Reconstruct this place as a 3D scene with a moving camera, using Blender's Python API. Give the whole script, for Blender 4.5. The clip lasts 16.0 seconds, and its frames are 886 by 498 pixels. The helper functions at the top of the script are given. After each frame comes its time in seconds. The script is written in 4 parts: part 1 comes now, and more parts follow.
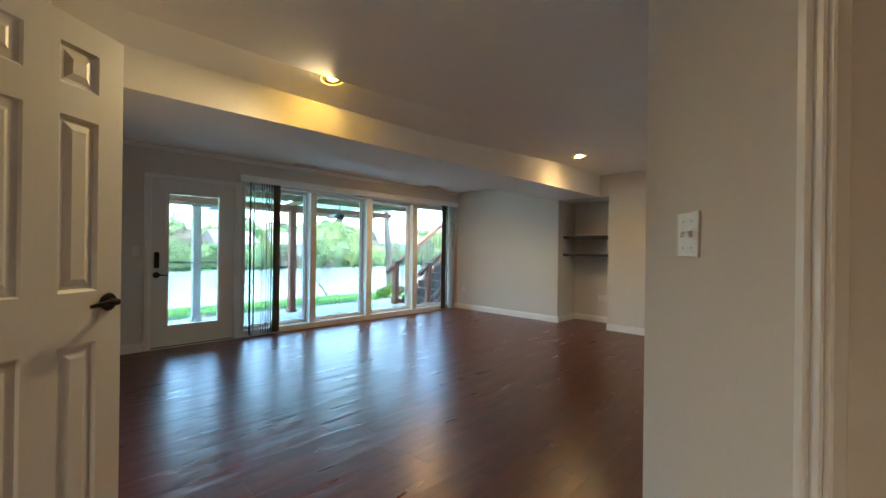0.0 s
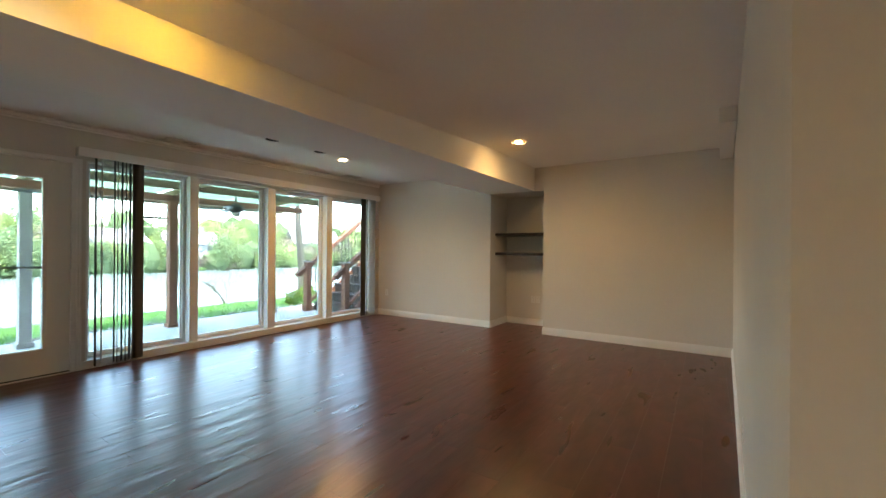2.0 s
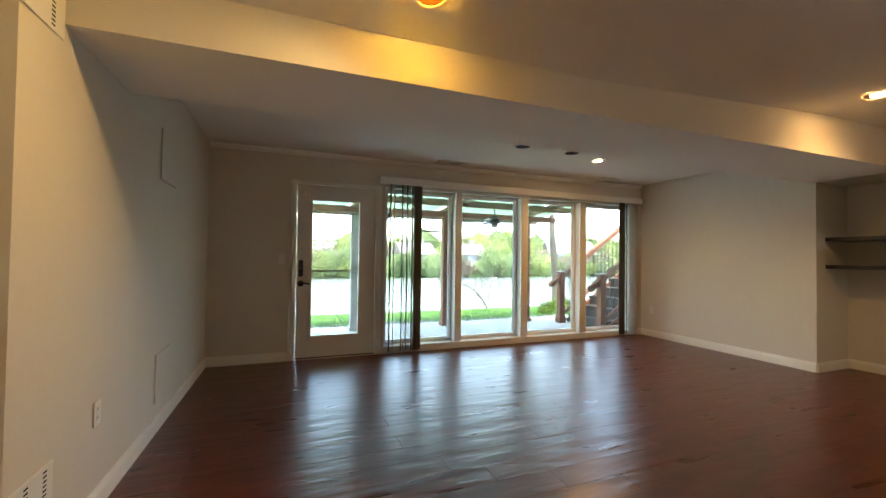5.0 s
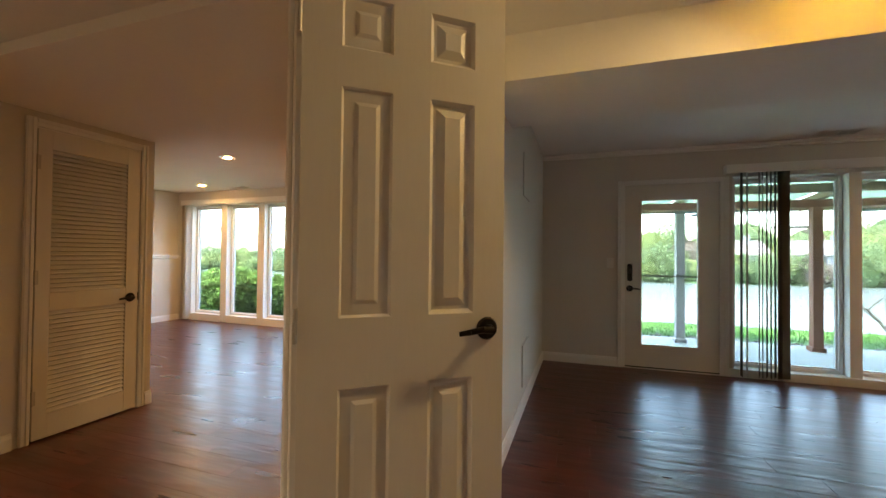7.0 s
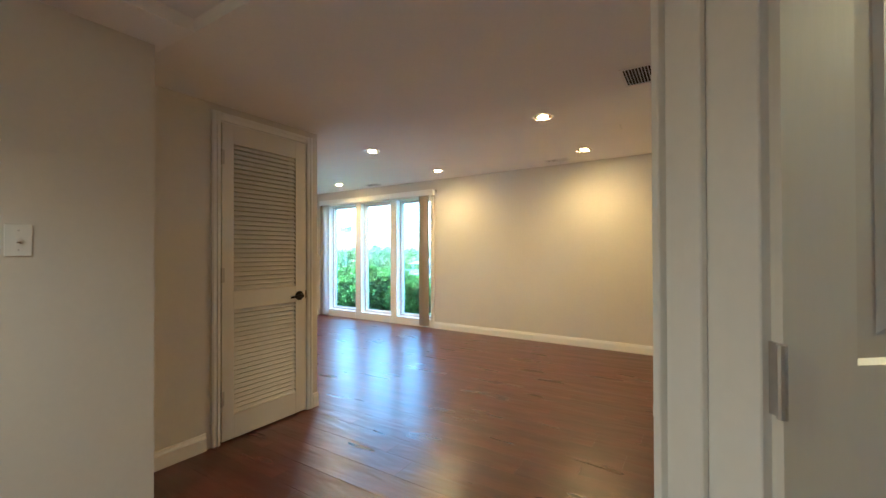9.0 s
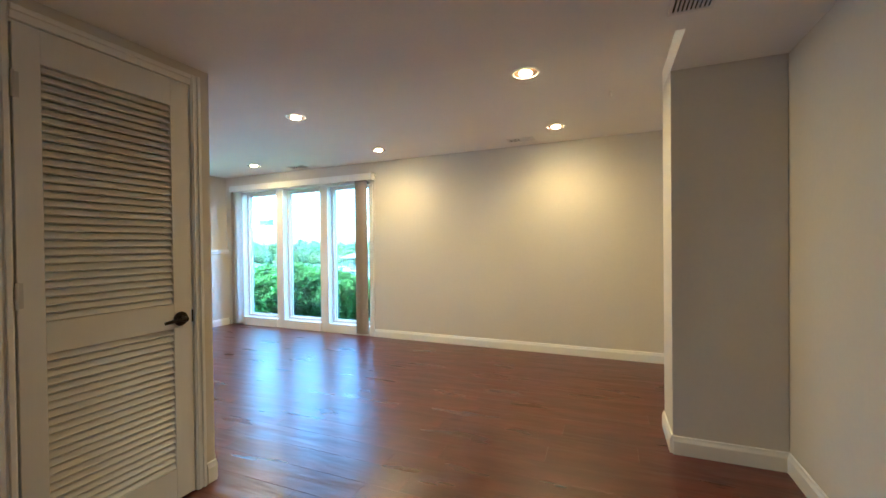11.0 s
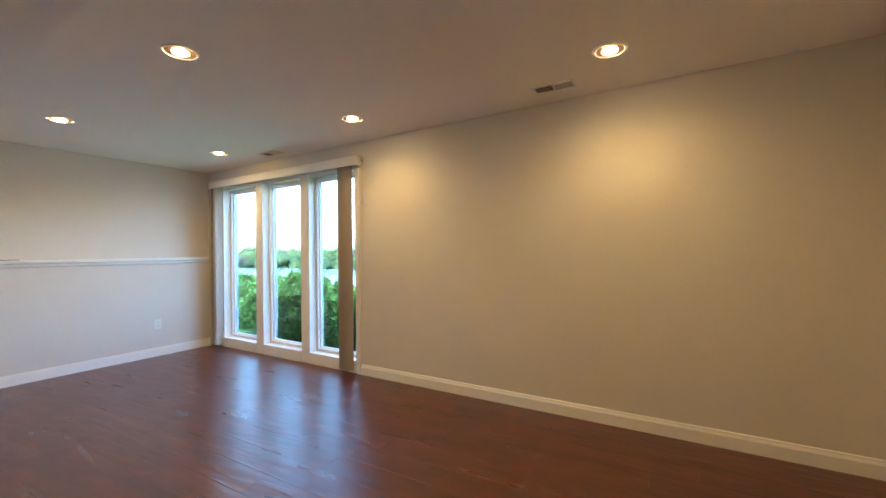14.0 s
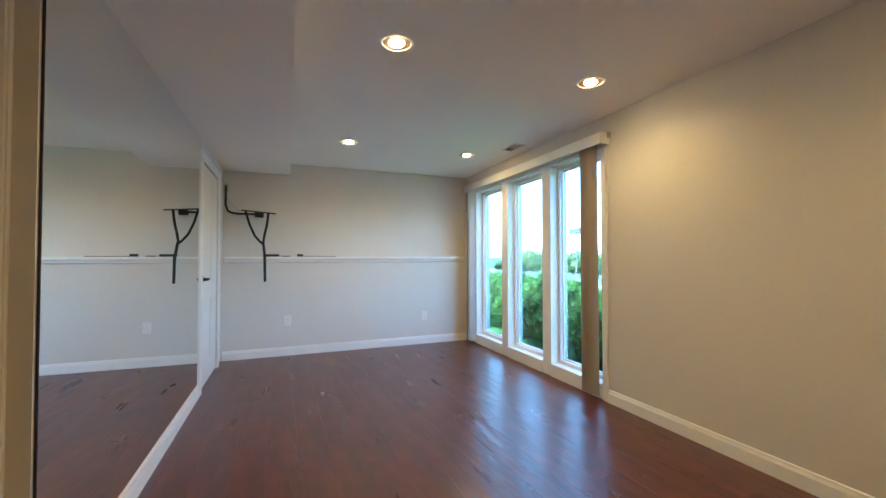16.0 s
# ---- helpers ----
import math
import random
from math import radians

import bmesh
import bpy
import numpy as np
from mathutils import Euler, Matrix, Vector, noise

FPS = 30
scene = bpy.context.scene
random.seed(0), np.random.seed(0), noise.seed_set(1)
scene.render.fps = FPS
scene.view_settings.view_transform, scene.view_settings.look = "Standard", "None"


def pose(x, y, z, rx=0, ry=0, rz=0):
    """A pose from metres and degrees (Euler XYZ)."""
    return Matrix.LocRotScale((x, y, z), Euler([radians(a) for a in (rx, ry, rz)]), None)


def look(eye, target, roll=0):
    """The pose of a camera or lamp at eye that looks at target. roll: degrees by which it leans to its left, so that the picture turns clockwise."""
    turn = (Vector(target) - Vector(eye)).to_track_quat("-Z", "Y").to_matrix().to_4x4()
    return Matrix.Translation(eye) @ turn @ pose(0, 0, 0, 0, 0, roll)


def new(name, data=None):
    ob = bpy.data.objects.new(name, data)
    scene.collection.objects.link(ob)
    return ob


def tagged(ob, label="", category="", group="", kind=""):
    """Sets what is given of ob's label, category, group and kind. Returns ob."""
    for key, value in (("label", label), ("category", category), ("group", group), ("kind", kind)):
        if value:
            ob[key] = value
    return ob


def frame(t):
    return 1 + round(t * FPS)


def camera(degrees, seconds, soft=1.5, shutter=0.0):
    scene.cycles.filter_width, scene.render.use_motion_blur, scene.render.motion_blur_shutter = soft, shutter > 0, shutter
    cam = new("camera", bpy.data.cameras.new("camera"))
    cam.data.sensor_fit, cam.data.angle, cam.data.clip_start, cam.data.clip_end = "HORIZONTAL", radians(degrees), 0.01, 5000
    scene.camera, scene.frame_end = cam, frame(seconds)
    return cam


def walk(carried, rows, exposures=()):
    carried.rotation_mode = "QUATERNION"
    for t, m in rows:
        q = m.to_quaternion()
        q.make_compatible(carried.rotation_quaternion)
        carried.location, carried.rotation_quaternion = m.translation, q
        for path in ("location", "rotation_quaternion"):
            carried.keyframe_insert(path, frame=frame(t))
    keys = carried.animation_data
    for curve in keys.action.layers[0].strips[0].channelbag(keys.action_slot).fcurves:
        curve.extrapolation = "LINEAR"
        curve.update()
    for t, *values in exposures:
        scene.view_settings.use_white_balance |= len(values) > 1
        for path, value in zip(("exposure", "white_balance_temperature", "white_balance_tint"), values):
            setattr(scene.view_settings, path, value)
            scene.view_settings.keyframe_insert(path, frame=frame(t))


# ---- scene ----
cam = camera(95.4, 16.0)
PATH = [
    (0, (0.026, 0.841, 1.237), (1.454, 2.241, 1.238), 0.7),
    (0.5, (0.192, 1.004, 1.222), (1.685, 2.335, 1.222), 0.6),
    (1, (0.297, 1.179, 1.203), (1.87, 2.414, 1.203), 0.5),
    (1.5, (0.467, 1.315, 1.221), (2.104, 2.463, 1.221), 0.5),
    (2, (0.631, 1.423, 1.227), (2.304, 2.518, 1.229), 0.4),
    (2.5, (0.783, 1.538, 1.22), (2.453, 2.639, 1.229), 0.4),
    (3, (0.913, 1.628, 1.202), (2.528, 2.807, 1.217), 0.3),
    (3.2, (0.94, 1.646, 1.202), (2.525, 2.865, 1.217), 0.3),
    (5.3, (0.854, 1.654, 1.213), (1.406, 3.576, 1.251), 0.6),
    (5.5, (0.836, 1.658, 1.211), (1.265, 3.611, 1.247), 0.5),
    (5.9, (0.781, 1.656, 1.216), (0.903, 3.652, 1.258), 0.9),
    (6, (0.763, 1.655, 1.217), (0.825, 3.653, 1.252), 0.7),
    (6.5, (0.653, 1.66, 1.232), (0.35, 3.637, 1.262), 0.8),
    (7, (0.494, 1.659, 1.237), (-0.134, 3.558, 1.268), 0.6),
    (7.5, (0.313, 1.653, 1.244), (-0.566, 3.449, 1.27), 0.4),
    (8, (0.14, 1.681, 1.243), (-0.909, 3.383, 1.264), 0.2),
    (8.2, (0.06, 1.718, 1.236), (-1.029, 3.395, 1.259), 0.0),
    (10.3, (-0.702, 2.255, 1.195), (-1.618, 4.033, 1.183), -0.6),
    (10.5, (-0.742, 2.323, 1.195), (-1.617, 4.121, 1.182), -0.6),
    (11, (-0.881, 2.56, 1.228), (-1.642, 4.409, 1.208), -0.7),
    (11.5, (-0.963, 2.811, 1.245), (-1.64, 4.693, 1.22), -0.8),
    (12, (-0.998, 3.125, 1.249), (-1.626, 5.024, 1.232), -0.8),
    (12.5, (-1.016, 3.407, 1.258), (-1.641, 5.306, 1.241), -0.9),
    (13, (-1.012, 3.677, 1.255), (-1.705, 5.553, 1.246), -0.9),
    (13.5, (-0.993, 3.93, 1.247), (-1.817, 5.752, 1.245), -0.8),
    (14, (-1.019, 4.139, 1.236), (-2.033, 5.863, 1.247), -0.7),
    (14.5, (-1.085, 4.305, 1.217), (-2.314, 5.883, 1.238), -0.5),
    (15, (-1.132, 4.49, 1.198), (-2.596, 5.852, 1.226), -0.3),
    (15.5, (-1.192, 4.65, 1.185), (-2.868, 5.739, 1.219), -0.1),
    (16, (-1.275, 4.723, 1.178), (-3.122, 5.488, 1.222), -0.1),
]
EXPOSURES = [(0.0, 5.53, 5450, 3), (1.5, 5.64, 6150, 5), (3.0, 5.53, 6850, 8), (5.5, 5.45, 7150, 10), (6.5, 5.25, 7050, 10), (8.0, 5.65, 5300, -1), (10.5, 5.86, 4150, -7), (11.5, 5.7, 4250, -6), (12.5, 5.3, 4950, 0), (13.5, 5.15, 4950, 1), (15.0, 5.22, 4700, -3), (16.0, 5.18, 4550, -5)]
walk(cam, [(t, look(eye, target, roll)) for t, eye, target, roll in PATH], EXPOSURES)

# ---- world, sun and exposure ----
world = bpy.data.worlds.new("world")
scene.world = world
world.use_nodes = True
wn = world.node_tree.nodes
wl = world.node_tree.links
sky = wn.new("ShaderNodeTexSky")
sky.sky_type = "NISHITA"
sky.sun_disc = False
sky.sun_elevation = radians(74)
sky.sun_rotation = radians(215)
sky.air_density = 1.0
sky.dust_density = 2.0
sky.ozone_density = 1.0
wn["Background"].inputs["Strength"].default_value = 0.15
wl.new(sky.outputs["Color"], wn["Background"].inputs["Color"])

sun_data = bpy.data.lights.new("sun", "SUN")
sun_data.energy = 1.0
sun_data.angle = radians(12)
sun_data.color = (1.0, 0.96, 0.9)
sun = new("sun", sun_data)
sun.matrix_world = look((0, 0, 30), Vector((0, 0, 30)) - Vector((math.sin(radians(215)) * math.cos(radians(74)), math.cos(radians(215)) * math.cos(radians(74)), math.sin(radians(74)))))


# ---- materials ----
def mat(name, base, rough=0.5, metal=0.0, vary=0.12, scale=3.0, fine=60.0, bump=0.0, bump_scale=200.0, stretch=(1, 1, 1), spec=0.5, per_object=0.0, coat=0.0):
    """A surface with colour varied at a large and a fine scale, and fine relief."""
    m = bpy.data.materials.new(name)
    m.use_nodes = True
    n, l = m.node_tree.nodes, m.node_tree.links
    b = n["Principled BSDF"]
    b.inputs["Roughness"].default_value = rough
    b.inputs["Metallic"].default_value = metal
    b.inputs["Specular IOR Level"].default_value = spec
    b.inputs["Coat Weight"].default_value = coat
    tc = n.new("ShaderNodeTexCoord")
    mp = n.new("ShaderNodeMapping")
    mp.inputs["Scale"].default_value = stretch
    l.new(tc.outputs["Object"], mp.inputs["Vector"])
    big = n.new("ShaderNodeTexNoise")
    big.inputs["Scale"].default_value = scale
    big.inputs["Detail"].default_value = 5
    small = n.new("ShaderNodeTexNoise")
    small.inputs["Scale"].default_value = fine
    small.inputs["Detail"].default_value = 3
    l.new(mp.outputs["Vector"], big.inputs["Vector"])
    l.new(mp.outputs["Vector"], small.inputs["Vector"])
    mix = n.new("ShaderNodeMath")
    mix.operation = "MULTIPLY_ADD"
    mix.inputs[1].default_value = 0.35
    l.new(small.outputs["Fac"], mix.inputs[0])
    sc = n.new("ShaderNodeMath")
    sc.operation = "MULTIPLY"
    sc.inputs[1].default_value = 0.65
    l.new(big.outputs["Fac"], sc.inputs[0])
    l.new(sc.outputs[0], mix.inputs[2])
    fac = mix.outputs[0]
    if per_object:
        info = n.new("ShaderNodeObjectInfo")
        add = n.new("ShaderNodeMath")
        add.operation = "MULTIPLY_ADD"
        add.inputs[1].default_value = per_object
        l.new(info.outputs["Random"], add.inputs[0])
        l.new(fac, add.inputs[2])
        sub = n.new("ShaderNodeMath")
        sub.operation = "SUBTRACT"
        sub.inputs[1].default_value = per_object / 2
        l.new(add.outputs[0], sub.inputs[0])
        fac = sub.outputs[0]
    ramp = n.new("ShaderNodeValToRGB")
    lo = [max(0.0, c * (1 - vary)) for c in base]
    hi = [min(1.0, c * (1 + vary)) for c in base]
    ramp.color_ramp.elements[0].position, ramp.color_ramp.elements[1].position = 0.3, 0.7
    ramp.color_ramp.elements[0].color, ramp.color_ramp.elements[1].color = (*lo, 1), (*hi, 1)
    l.new(fac, ramp.inputs["Fac"])
    l.new(ramp.outputs["Color"], b.inputs["Base Color"])
    if bump:
        bn = n.new("ShaderNodeTexNoise")
        bn.inputs["Scale"].default_value = bump_scale
        bn.inputs["Detail"].default_value = 4
        l.new(mp.outputs["Vector"], bn.inputs["Vector"])
        bp = n.new("ShaderNodeBump")
        bp.inputs["Strength"].default_value = bump
        bp.inputs["Distance"].default_value = 0.01
        l.new(bn.outputs["Fac"], bp.inputs["Height"])
        l.new(bp.outputs["Normal"], b.inputs["Normal"])
    return m


def glow(name, color, strength):
    m = bpy.data.materials.new(name)
    m.use_nodes = True
    b = m.node_tree.nodes["Principled BSDF"]
    b.inputs["Base Color"].default_value = (0.8, 0.8, 0.8, 1)
    b.inputs["Emission Color"].default_value = (*color, 1)
    b.inputs["Emission Strength"].default_value = strength
    return m


def glass_mat(name, tint=(0.50, 0.515, 0.50), gloss=0.06):
    """Thin window glass: clear, with a weak mirror."""
    m = bpy.data.materials.new(name)
    m.use_nodes = True
    n, l = m.node_tree.nodes, m.node_tree.links
    n.remove(n["Principled BSDF"])
    tr = n.new("ShaderNodeBsdfTransparent")
    tr.inputs["Color"].default_value = (*tint, 1)
    gl = n.new("ShaderNodeBsdfGlossy")
    gl.inputs["Roughness"].default_value = 0.02
    lw = n.new("ShaderNodeLayerWeight")
    lw.inputs["Blend"].default_value = 0.5
    pw = n.new("ShaderNodeMath")
    pw.operation = "POWER"
    pw.inputs[1].default_value = 4.0
    l.new(lw.outputs["Facing"], pw.inputs[0])
    sm = n.new("ShaderNodeMath")
    sm.operation = "MULTIPLY_ADD"
    sm.inputs[1].default_value, sm.inputs[2].default_value = 0.6, 0.03
    l.new(pw.outputs[0], sm.inputs[0])
    mx = n.new("ShaderNodeMixShader")
    l.new(sm.outputs[0], mx.inputs["Fac"])
    l.new(tr.outputs[0], mx.inputs[1])
    l.new(gl.outputs[0], mx.inputs[2])
    l.new(mx.outputs[0], n["Material Output"].inputs["Surface"])
    return m


def leaf_mat(name, base, vary=0.5, back=0.45):
    m = bpy.data.materials.new(name)
    m.use_nodes = True
    n, l = m.node_tree.nodes, m.node_tree.links
    n.remove(n["Principled BSDF"])
    geo = n.new("ShaderNodeNewGeometry")
    ramp = n.new("ShaderNodeValToRGB")
    ramp.color_ramp.elements[0].color = (*[c * (1 - vary) for c in base], 1)
    ramp.color_ramp.elements[1].color = (*[min(1, c * (1 + vary)) for c in base], 1)
    l.new(geo.outputs["Random Per Island"], ramp.inputs["Fac"])
    d = n.new("ShaderNodeBsdfDiffuse")
    t = n.new("ShaderNodeBsdfTranslucent")
    mx = n.new("ShaderNodeMixShader")
    mx.inputs["Fac"].default_value = back
    l.new(ramp.outputs["Color"], d.inputs["Color"])
    l.new(ramp.outputs["Color"], t.inputs["Color"])
    l.new(d.outputs[0], mx.inputs[1])
    l.new(t.outputs[0], mx.inputs[2])
    l.new(mx.outputs[0], n["Material Output"].inputs["Surface"])
    return m


def sheer_mat(name, base, through_share):
    m = bpy.data.materials.new(name)
    m.use_nodes = True
    n, l = m.node_tree.nodes, m.node_tree.links
    n.remove(n["Principled BSDF"])
    noise_tex = n.new("ShaderNodeTexNoise")
    noise_tex.inputs["Scale"].default_value = 90
    ramp = n.new("ShaderNodeValToRGB")
    ramp.color_ramp.elements[0].color = (*[c * 0.9 for c in base], 1)
    ramp.color_ramp.elements[1].color = (*[min(1, c * 1.1) for c in base], 1)
    l.new(noise_tex.outputs["Fac"], ramp.inputs["Fac"])
    d = n.new("ShaderNodeBsdfDiffuse")
    t = n.new("ShaderNodeBsdfTranslucent")
    mx = n.new("ShaderNodeMixShader")
    mx.inputs["Fac"].default_value = through_share
    l.new(ramp.outputs["Color"], d.inputs["Color"])
    l.new(ramp.outputs["Color"], t.inputs["Color"])
    l.new(d.outputs[0], mx.inputs[1])
    l.new(t.outputs[0], mx.inputs[2])
    l.new(mx.outputs[0], n["Material Output"].inputs["Surface"])
    return m


def floor_mat(name, base):
    """Burled reddish-brown plank: grain along x, mottled tone, fine wavy relief under a satin gloss."""
    m = mat(name, base, rough=0.3, vary=0.42, scale=2.3, fine=5.0, stretch=(1.0, 2.0, 1.0), spec=1.0, per_object=0.10)
    n, l = m.node_tree.nodes, m.node_tree.links
    b = n["Principled BSDF"]
    geo = n.new("ShaderNodeNewGeometry")
    mp = n.new("ShaderNodeMapping")
    mp.inputs["Scale"].default_value = (1.2, 5.6, 1.0)
    l.new(geo.outputs["Position"], mp.inputs["Vector"])
    wave = n.new("ShaderNodeTexNoise")
    wave.inputs["Scale"].default_value = 1.7
    wave.inputs["Detail"].default_value = 1.9
    wave.inputs["Roughness"].default_value = 0.55
    wave.inputs["Distortion"].default_value = 0.3
    l.new(mp.outputs["Vector"], wave.inputs["Vector"])
    burl = n.new("ShaderNodeTexNoise")
    burl.inputs["Scale"].default_value = 1.6
    burl.inputs["Detail"].default_value = 2.0
    burl.inputs["Distortion"].default_value = 0.3
    l.new(mp.outputs["Vector"], burl.inputs["Vector"])
    both = n.new("ShaderNodeMath")
    both.operation = "MULTIPLY_ADD"
    both.inputs[1].default_value = 0.06
    l.new(burl.outputs["Fac"], both.inputs[0])
    l.new(wave.outputs["Fac"], both.inputs[2])
    # embossed wood grain
    gm = n.new("ShaderNodeMapping")
    gm.inputs["Scale"].default_value = (5.0, 34.0, 1.0)
    l.new(geo.outputs["Position"], gm.inputs["Vector"])
    grain = n.new("ShaderNodeTexNoise")
    grain.inputs["Scale"].default_value = 1.0
    grain.inputs["Detail"].default_value = 3.0
    grain.inputs["Distortion"].default_value = 0.8
    l.new(gm.outputs["Vector"], grain.inputs["Vector"])
    relief = n.new("ShaderNodeMath")
    relief.operation = "MULTIPLY_ADD"
    relief.inputs[1].default_value = 0.14
    l.new(grain.outputs["Fac"], relief.inputs[0])
    l.new(both.outputs[0], relief.inputs[2])
    bp = n.new("ShaderNodeBump")
    bp.inputs["Strength"].default_value = 0.6
    bp.inputs["Distance"].default_value = 0.01
    l.new(relief.outputs[0], bp.inputs["Height"])
    l.new(bp.outputs["Normal"], b.inputs["Normal"])
    rr = n.new("ShaderNodeMapRange")
    rr.inputs["To Min"].default_value, rr.inputs["To Max"].default_value = 0.23, 0.36
    l.new(burl.outputs["Fac"], rr.inputs["Value"])
    l.new(rr.outputs["Result"], b.inputs["Roughness"])
    return m


WALL = mat("greige_wall_paint", (0.68, 0.645, 0.585), rough=0.7, vary=0.035, scale=1.3, fine=40, bump=0.05, bump_scale=260)
CEIL = mat("ceiling_paint", (0.88, 0.86, 0.825), rough=0.85, vary=0.03, scale=1.1, fine=60, bump=0.06, bump_scale=180)
TRIM = mat("white_trim_paint", (0.84, 0.83, 0.80), rough=0.38, vary=0.03, scale=2, fine=50, bump=0.02, bump_scale=120)
DOORPAINT = mat("white_door_paint", (0.74, 0.715, 0.66), rough=0.42, vary=0.03, scale=2, fine=90, bump=0.04, bump_scale=90, stretch=(1, 1, 0.12))
PVC = mat("white_window_vinyl", (0.82, 0.83, 0.83), rough=0.35, vary=0.03)
BLACK = mat("oil_rubbed_bronze", (0.018, 0.015, 0.013), rough=0.35, metal=0.6, vary=0.3, scale=20)
BLACKPLASTIC = mat("black_plastic", (0.012, 0.012, 0.013), rough=0.4, vary=0.25, scale=30)
STRAP = mat("black_webbing", (0.015, 0.015, 0.016), rough=0.8, vary=0.3, scale=80, bump=0.3, bump_scale=400)
SHELF = mat("espresso_shelf_wood", (0.018, 0.013, 0.011), rough=0.4, vary=0.35, scale=5, stretch=(6, 1, 6))
PLASTIC = mat("white_plastic", (0.78, 0.77, 0.73), rough=0.35, vary=0.03)
DARKHOLE = mat("dark_opening", (0.02, 0.02, 0.02), rough=0.9, vary=0.2)
METAL = mat("painted_vent_metal", (0.78, 0.76, 0.72), rough=0.45, vary=0.06)
STEEL = mat("hinge_steel", (0.55, 0.53, 0.5), rough=0.35, metal=0.9, vary=0.1)
MIRROR = mat("mirror_glass", (0.86, 0.885, 0.87), rough=0.012, metal=1.0, vary=0.01)
GLASS = glass_mat("window_glass")
FLOOR = floor_mat("reddish_brown_plank", (0.086, 0.0178, 0.0118))
SUBFLOOR = mat("plank_joint_dark", (0.015, 0.008, 0.006), rough=0.7, vary=0.2)
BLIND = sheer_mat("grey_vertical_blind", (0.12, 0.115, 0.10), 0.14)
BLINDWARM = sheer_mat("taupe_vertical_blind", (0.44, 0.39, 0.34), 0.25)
# slats that catch daylight: the brightness is put into this paler copy
BLINDLIGHT = sheer_mat("daylit_vertical_blind", (0.72, 0.71, 0.68), 0.4)
LAMPGLOW = glow("warm_lamp_face", (1.0, 0.56, 0.19), 6.5)
LAMPGOLD = glow("golden_lamp_face", (1.0, 0.50, 0.05), 5.0)
# rim around the lamp face: the lamp's golden glow is put into its colour
LAMPRIM = mat("lamp_rim_painted_glow", (0.16, 0.08, 0.022), rough=0.35, vary=0.1, scale=20)
CONCRETE = mat("patio_concrete", (0.58, 0.565, 0.54), rough=0.85, vary=0.16, scale=1.2, fine=30, bump=0.2, bump_scale=40)
REDWOOD = mat("stained_porch_timber", (0.26, 0.105, 0.06), rough=0.6, vary=0.25, scale=4, fine=40, stretch=(3, 3, 0.4), bump=0.15, bump_scale=60)
GREYTIMBER = mat("painted_grey_timber", (0.45, 0.42, 0.41), rough=0.6, vary=0.12, scale=4, fine=40)
BEAMWOOD = mat("tan_deck_timber", (0.30, 0.20, 0.12), rough=0.65, vary=0.25, scale=3, fine=35, stretch=(0.4, 3, 3))
DECKTREAD = mat("dark_stair_tread", (0.05, 0.042, 0.04), rough=0.6, vary=0.25, scale=5)
PANEL = sheer_mat("green_corrugated_panel", (0.27, 0.42, 0.33), 0.36)
FANMETAL = mat("dark_fan_metal", (0.05, 0.05, 0.05), rough=0.4, metal=0.6, vary=0.2)
GRASS = mat("lawn_ground", (0.06, 0.15, 0.025), rough=0.9, vary=0.35, scale=0.4, fine=12, bump=0.4, bump_scale=20)
BLADE = leaf_mat("grass_blade", (0.07, 0.19, 0.025), 0.4)
STONE = mat("pale_riprap_stone", (0.40, 0.38, 0.35), rough=0.85, vary=0.2, scale=8, bump=0.3, bump_scale=30, per_object=0.3)
WATER = mat("lake_water", (0.20, 0.25, 0.26), rough=0.16, vary=0.1, scale=0.05, fine=0.4, bump=0.35, bump_scale=1.4, stretch=(1, 2.5, 1))
BARK = mat("grey_bark", (0.12, 0.105, 0.085), rough=0.9, vary=0.35, scale=6, fine=30, bump=0.5, bump_scale=25)
HEDGE = leaf_mat("hedge_leaf", (0.22, 0.35, 0.10), 0.7, 0.5)
# inside of the hedge: shade between the leaves, put into a dark green
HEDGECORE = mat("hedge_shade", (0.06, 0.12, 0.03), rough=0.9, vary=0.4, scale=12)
SPRING = leaf_mat("spring_leaf", (0.13, 0.20, 0.04), 0.45)
# far leaves: distance haze is mixed into these pale, low-contrast greens
WOODS_A = leaf_mat("hazed_leaf_yellow_green", (0.30, 0.37, 0.16), 0.12, 0.6)
WOODS_B = leaf_mat("hazed_leaf_green", (0.23, 0.31, 0.16), 0.12, 0.6)
WOODS_C = leaf_mat("hazed_leaf_reddish", (0.25, 0.22, 0.18), 0.12, 0.6)
SIDING = mat("pale_siding", (0.30, 0.31, 0.33), rough=0.7, vary=0.06, scale=0.6)
ROOFING = mat("grey_shingle", (0.18, 0.17, 0.17), rough=0.9, vary=0.2, scale=1.5)
FARGLASS = mat("far_window_glass", (0.06, 0.07, 0.08), rough=0.15, vary=0.2)


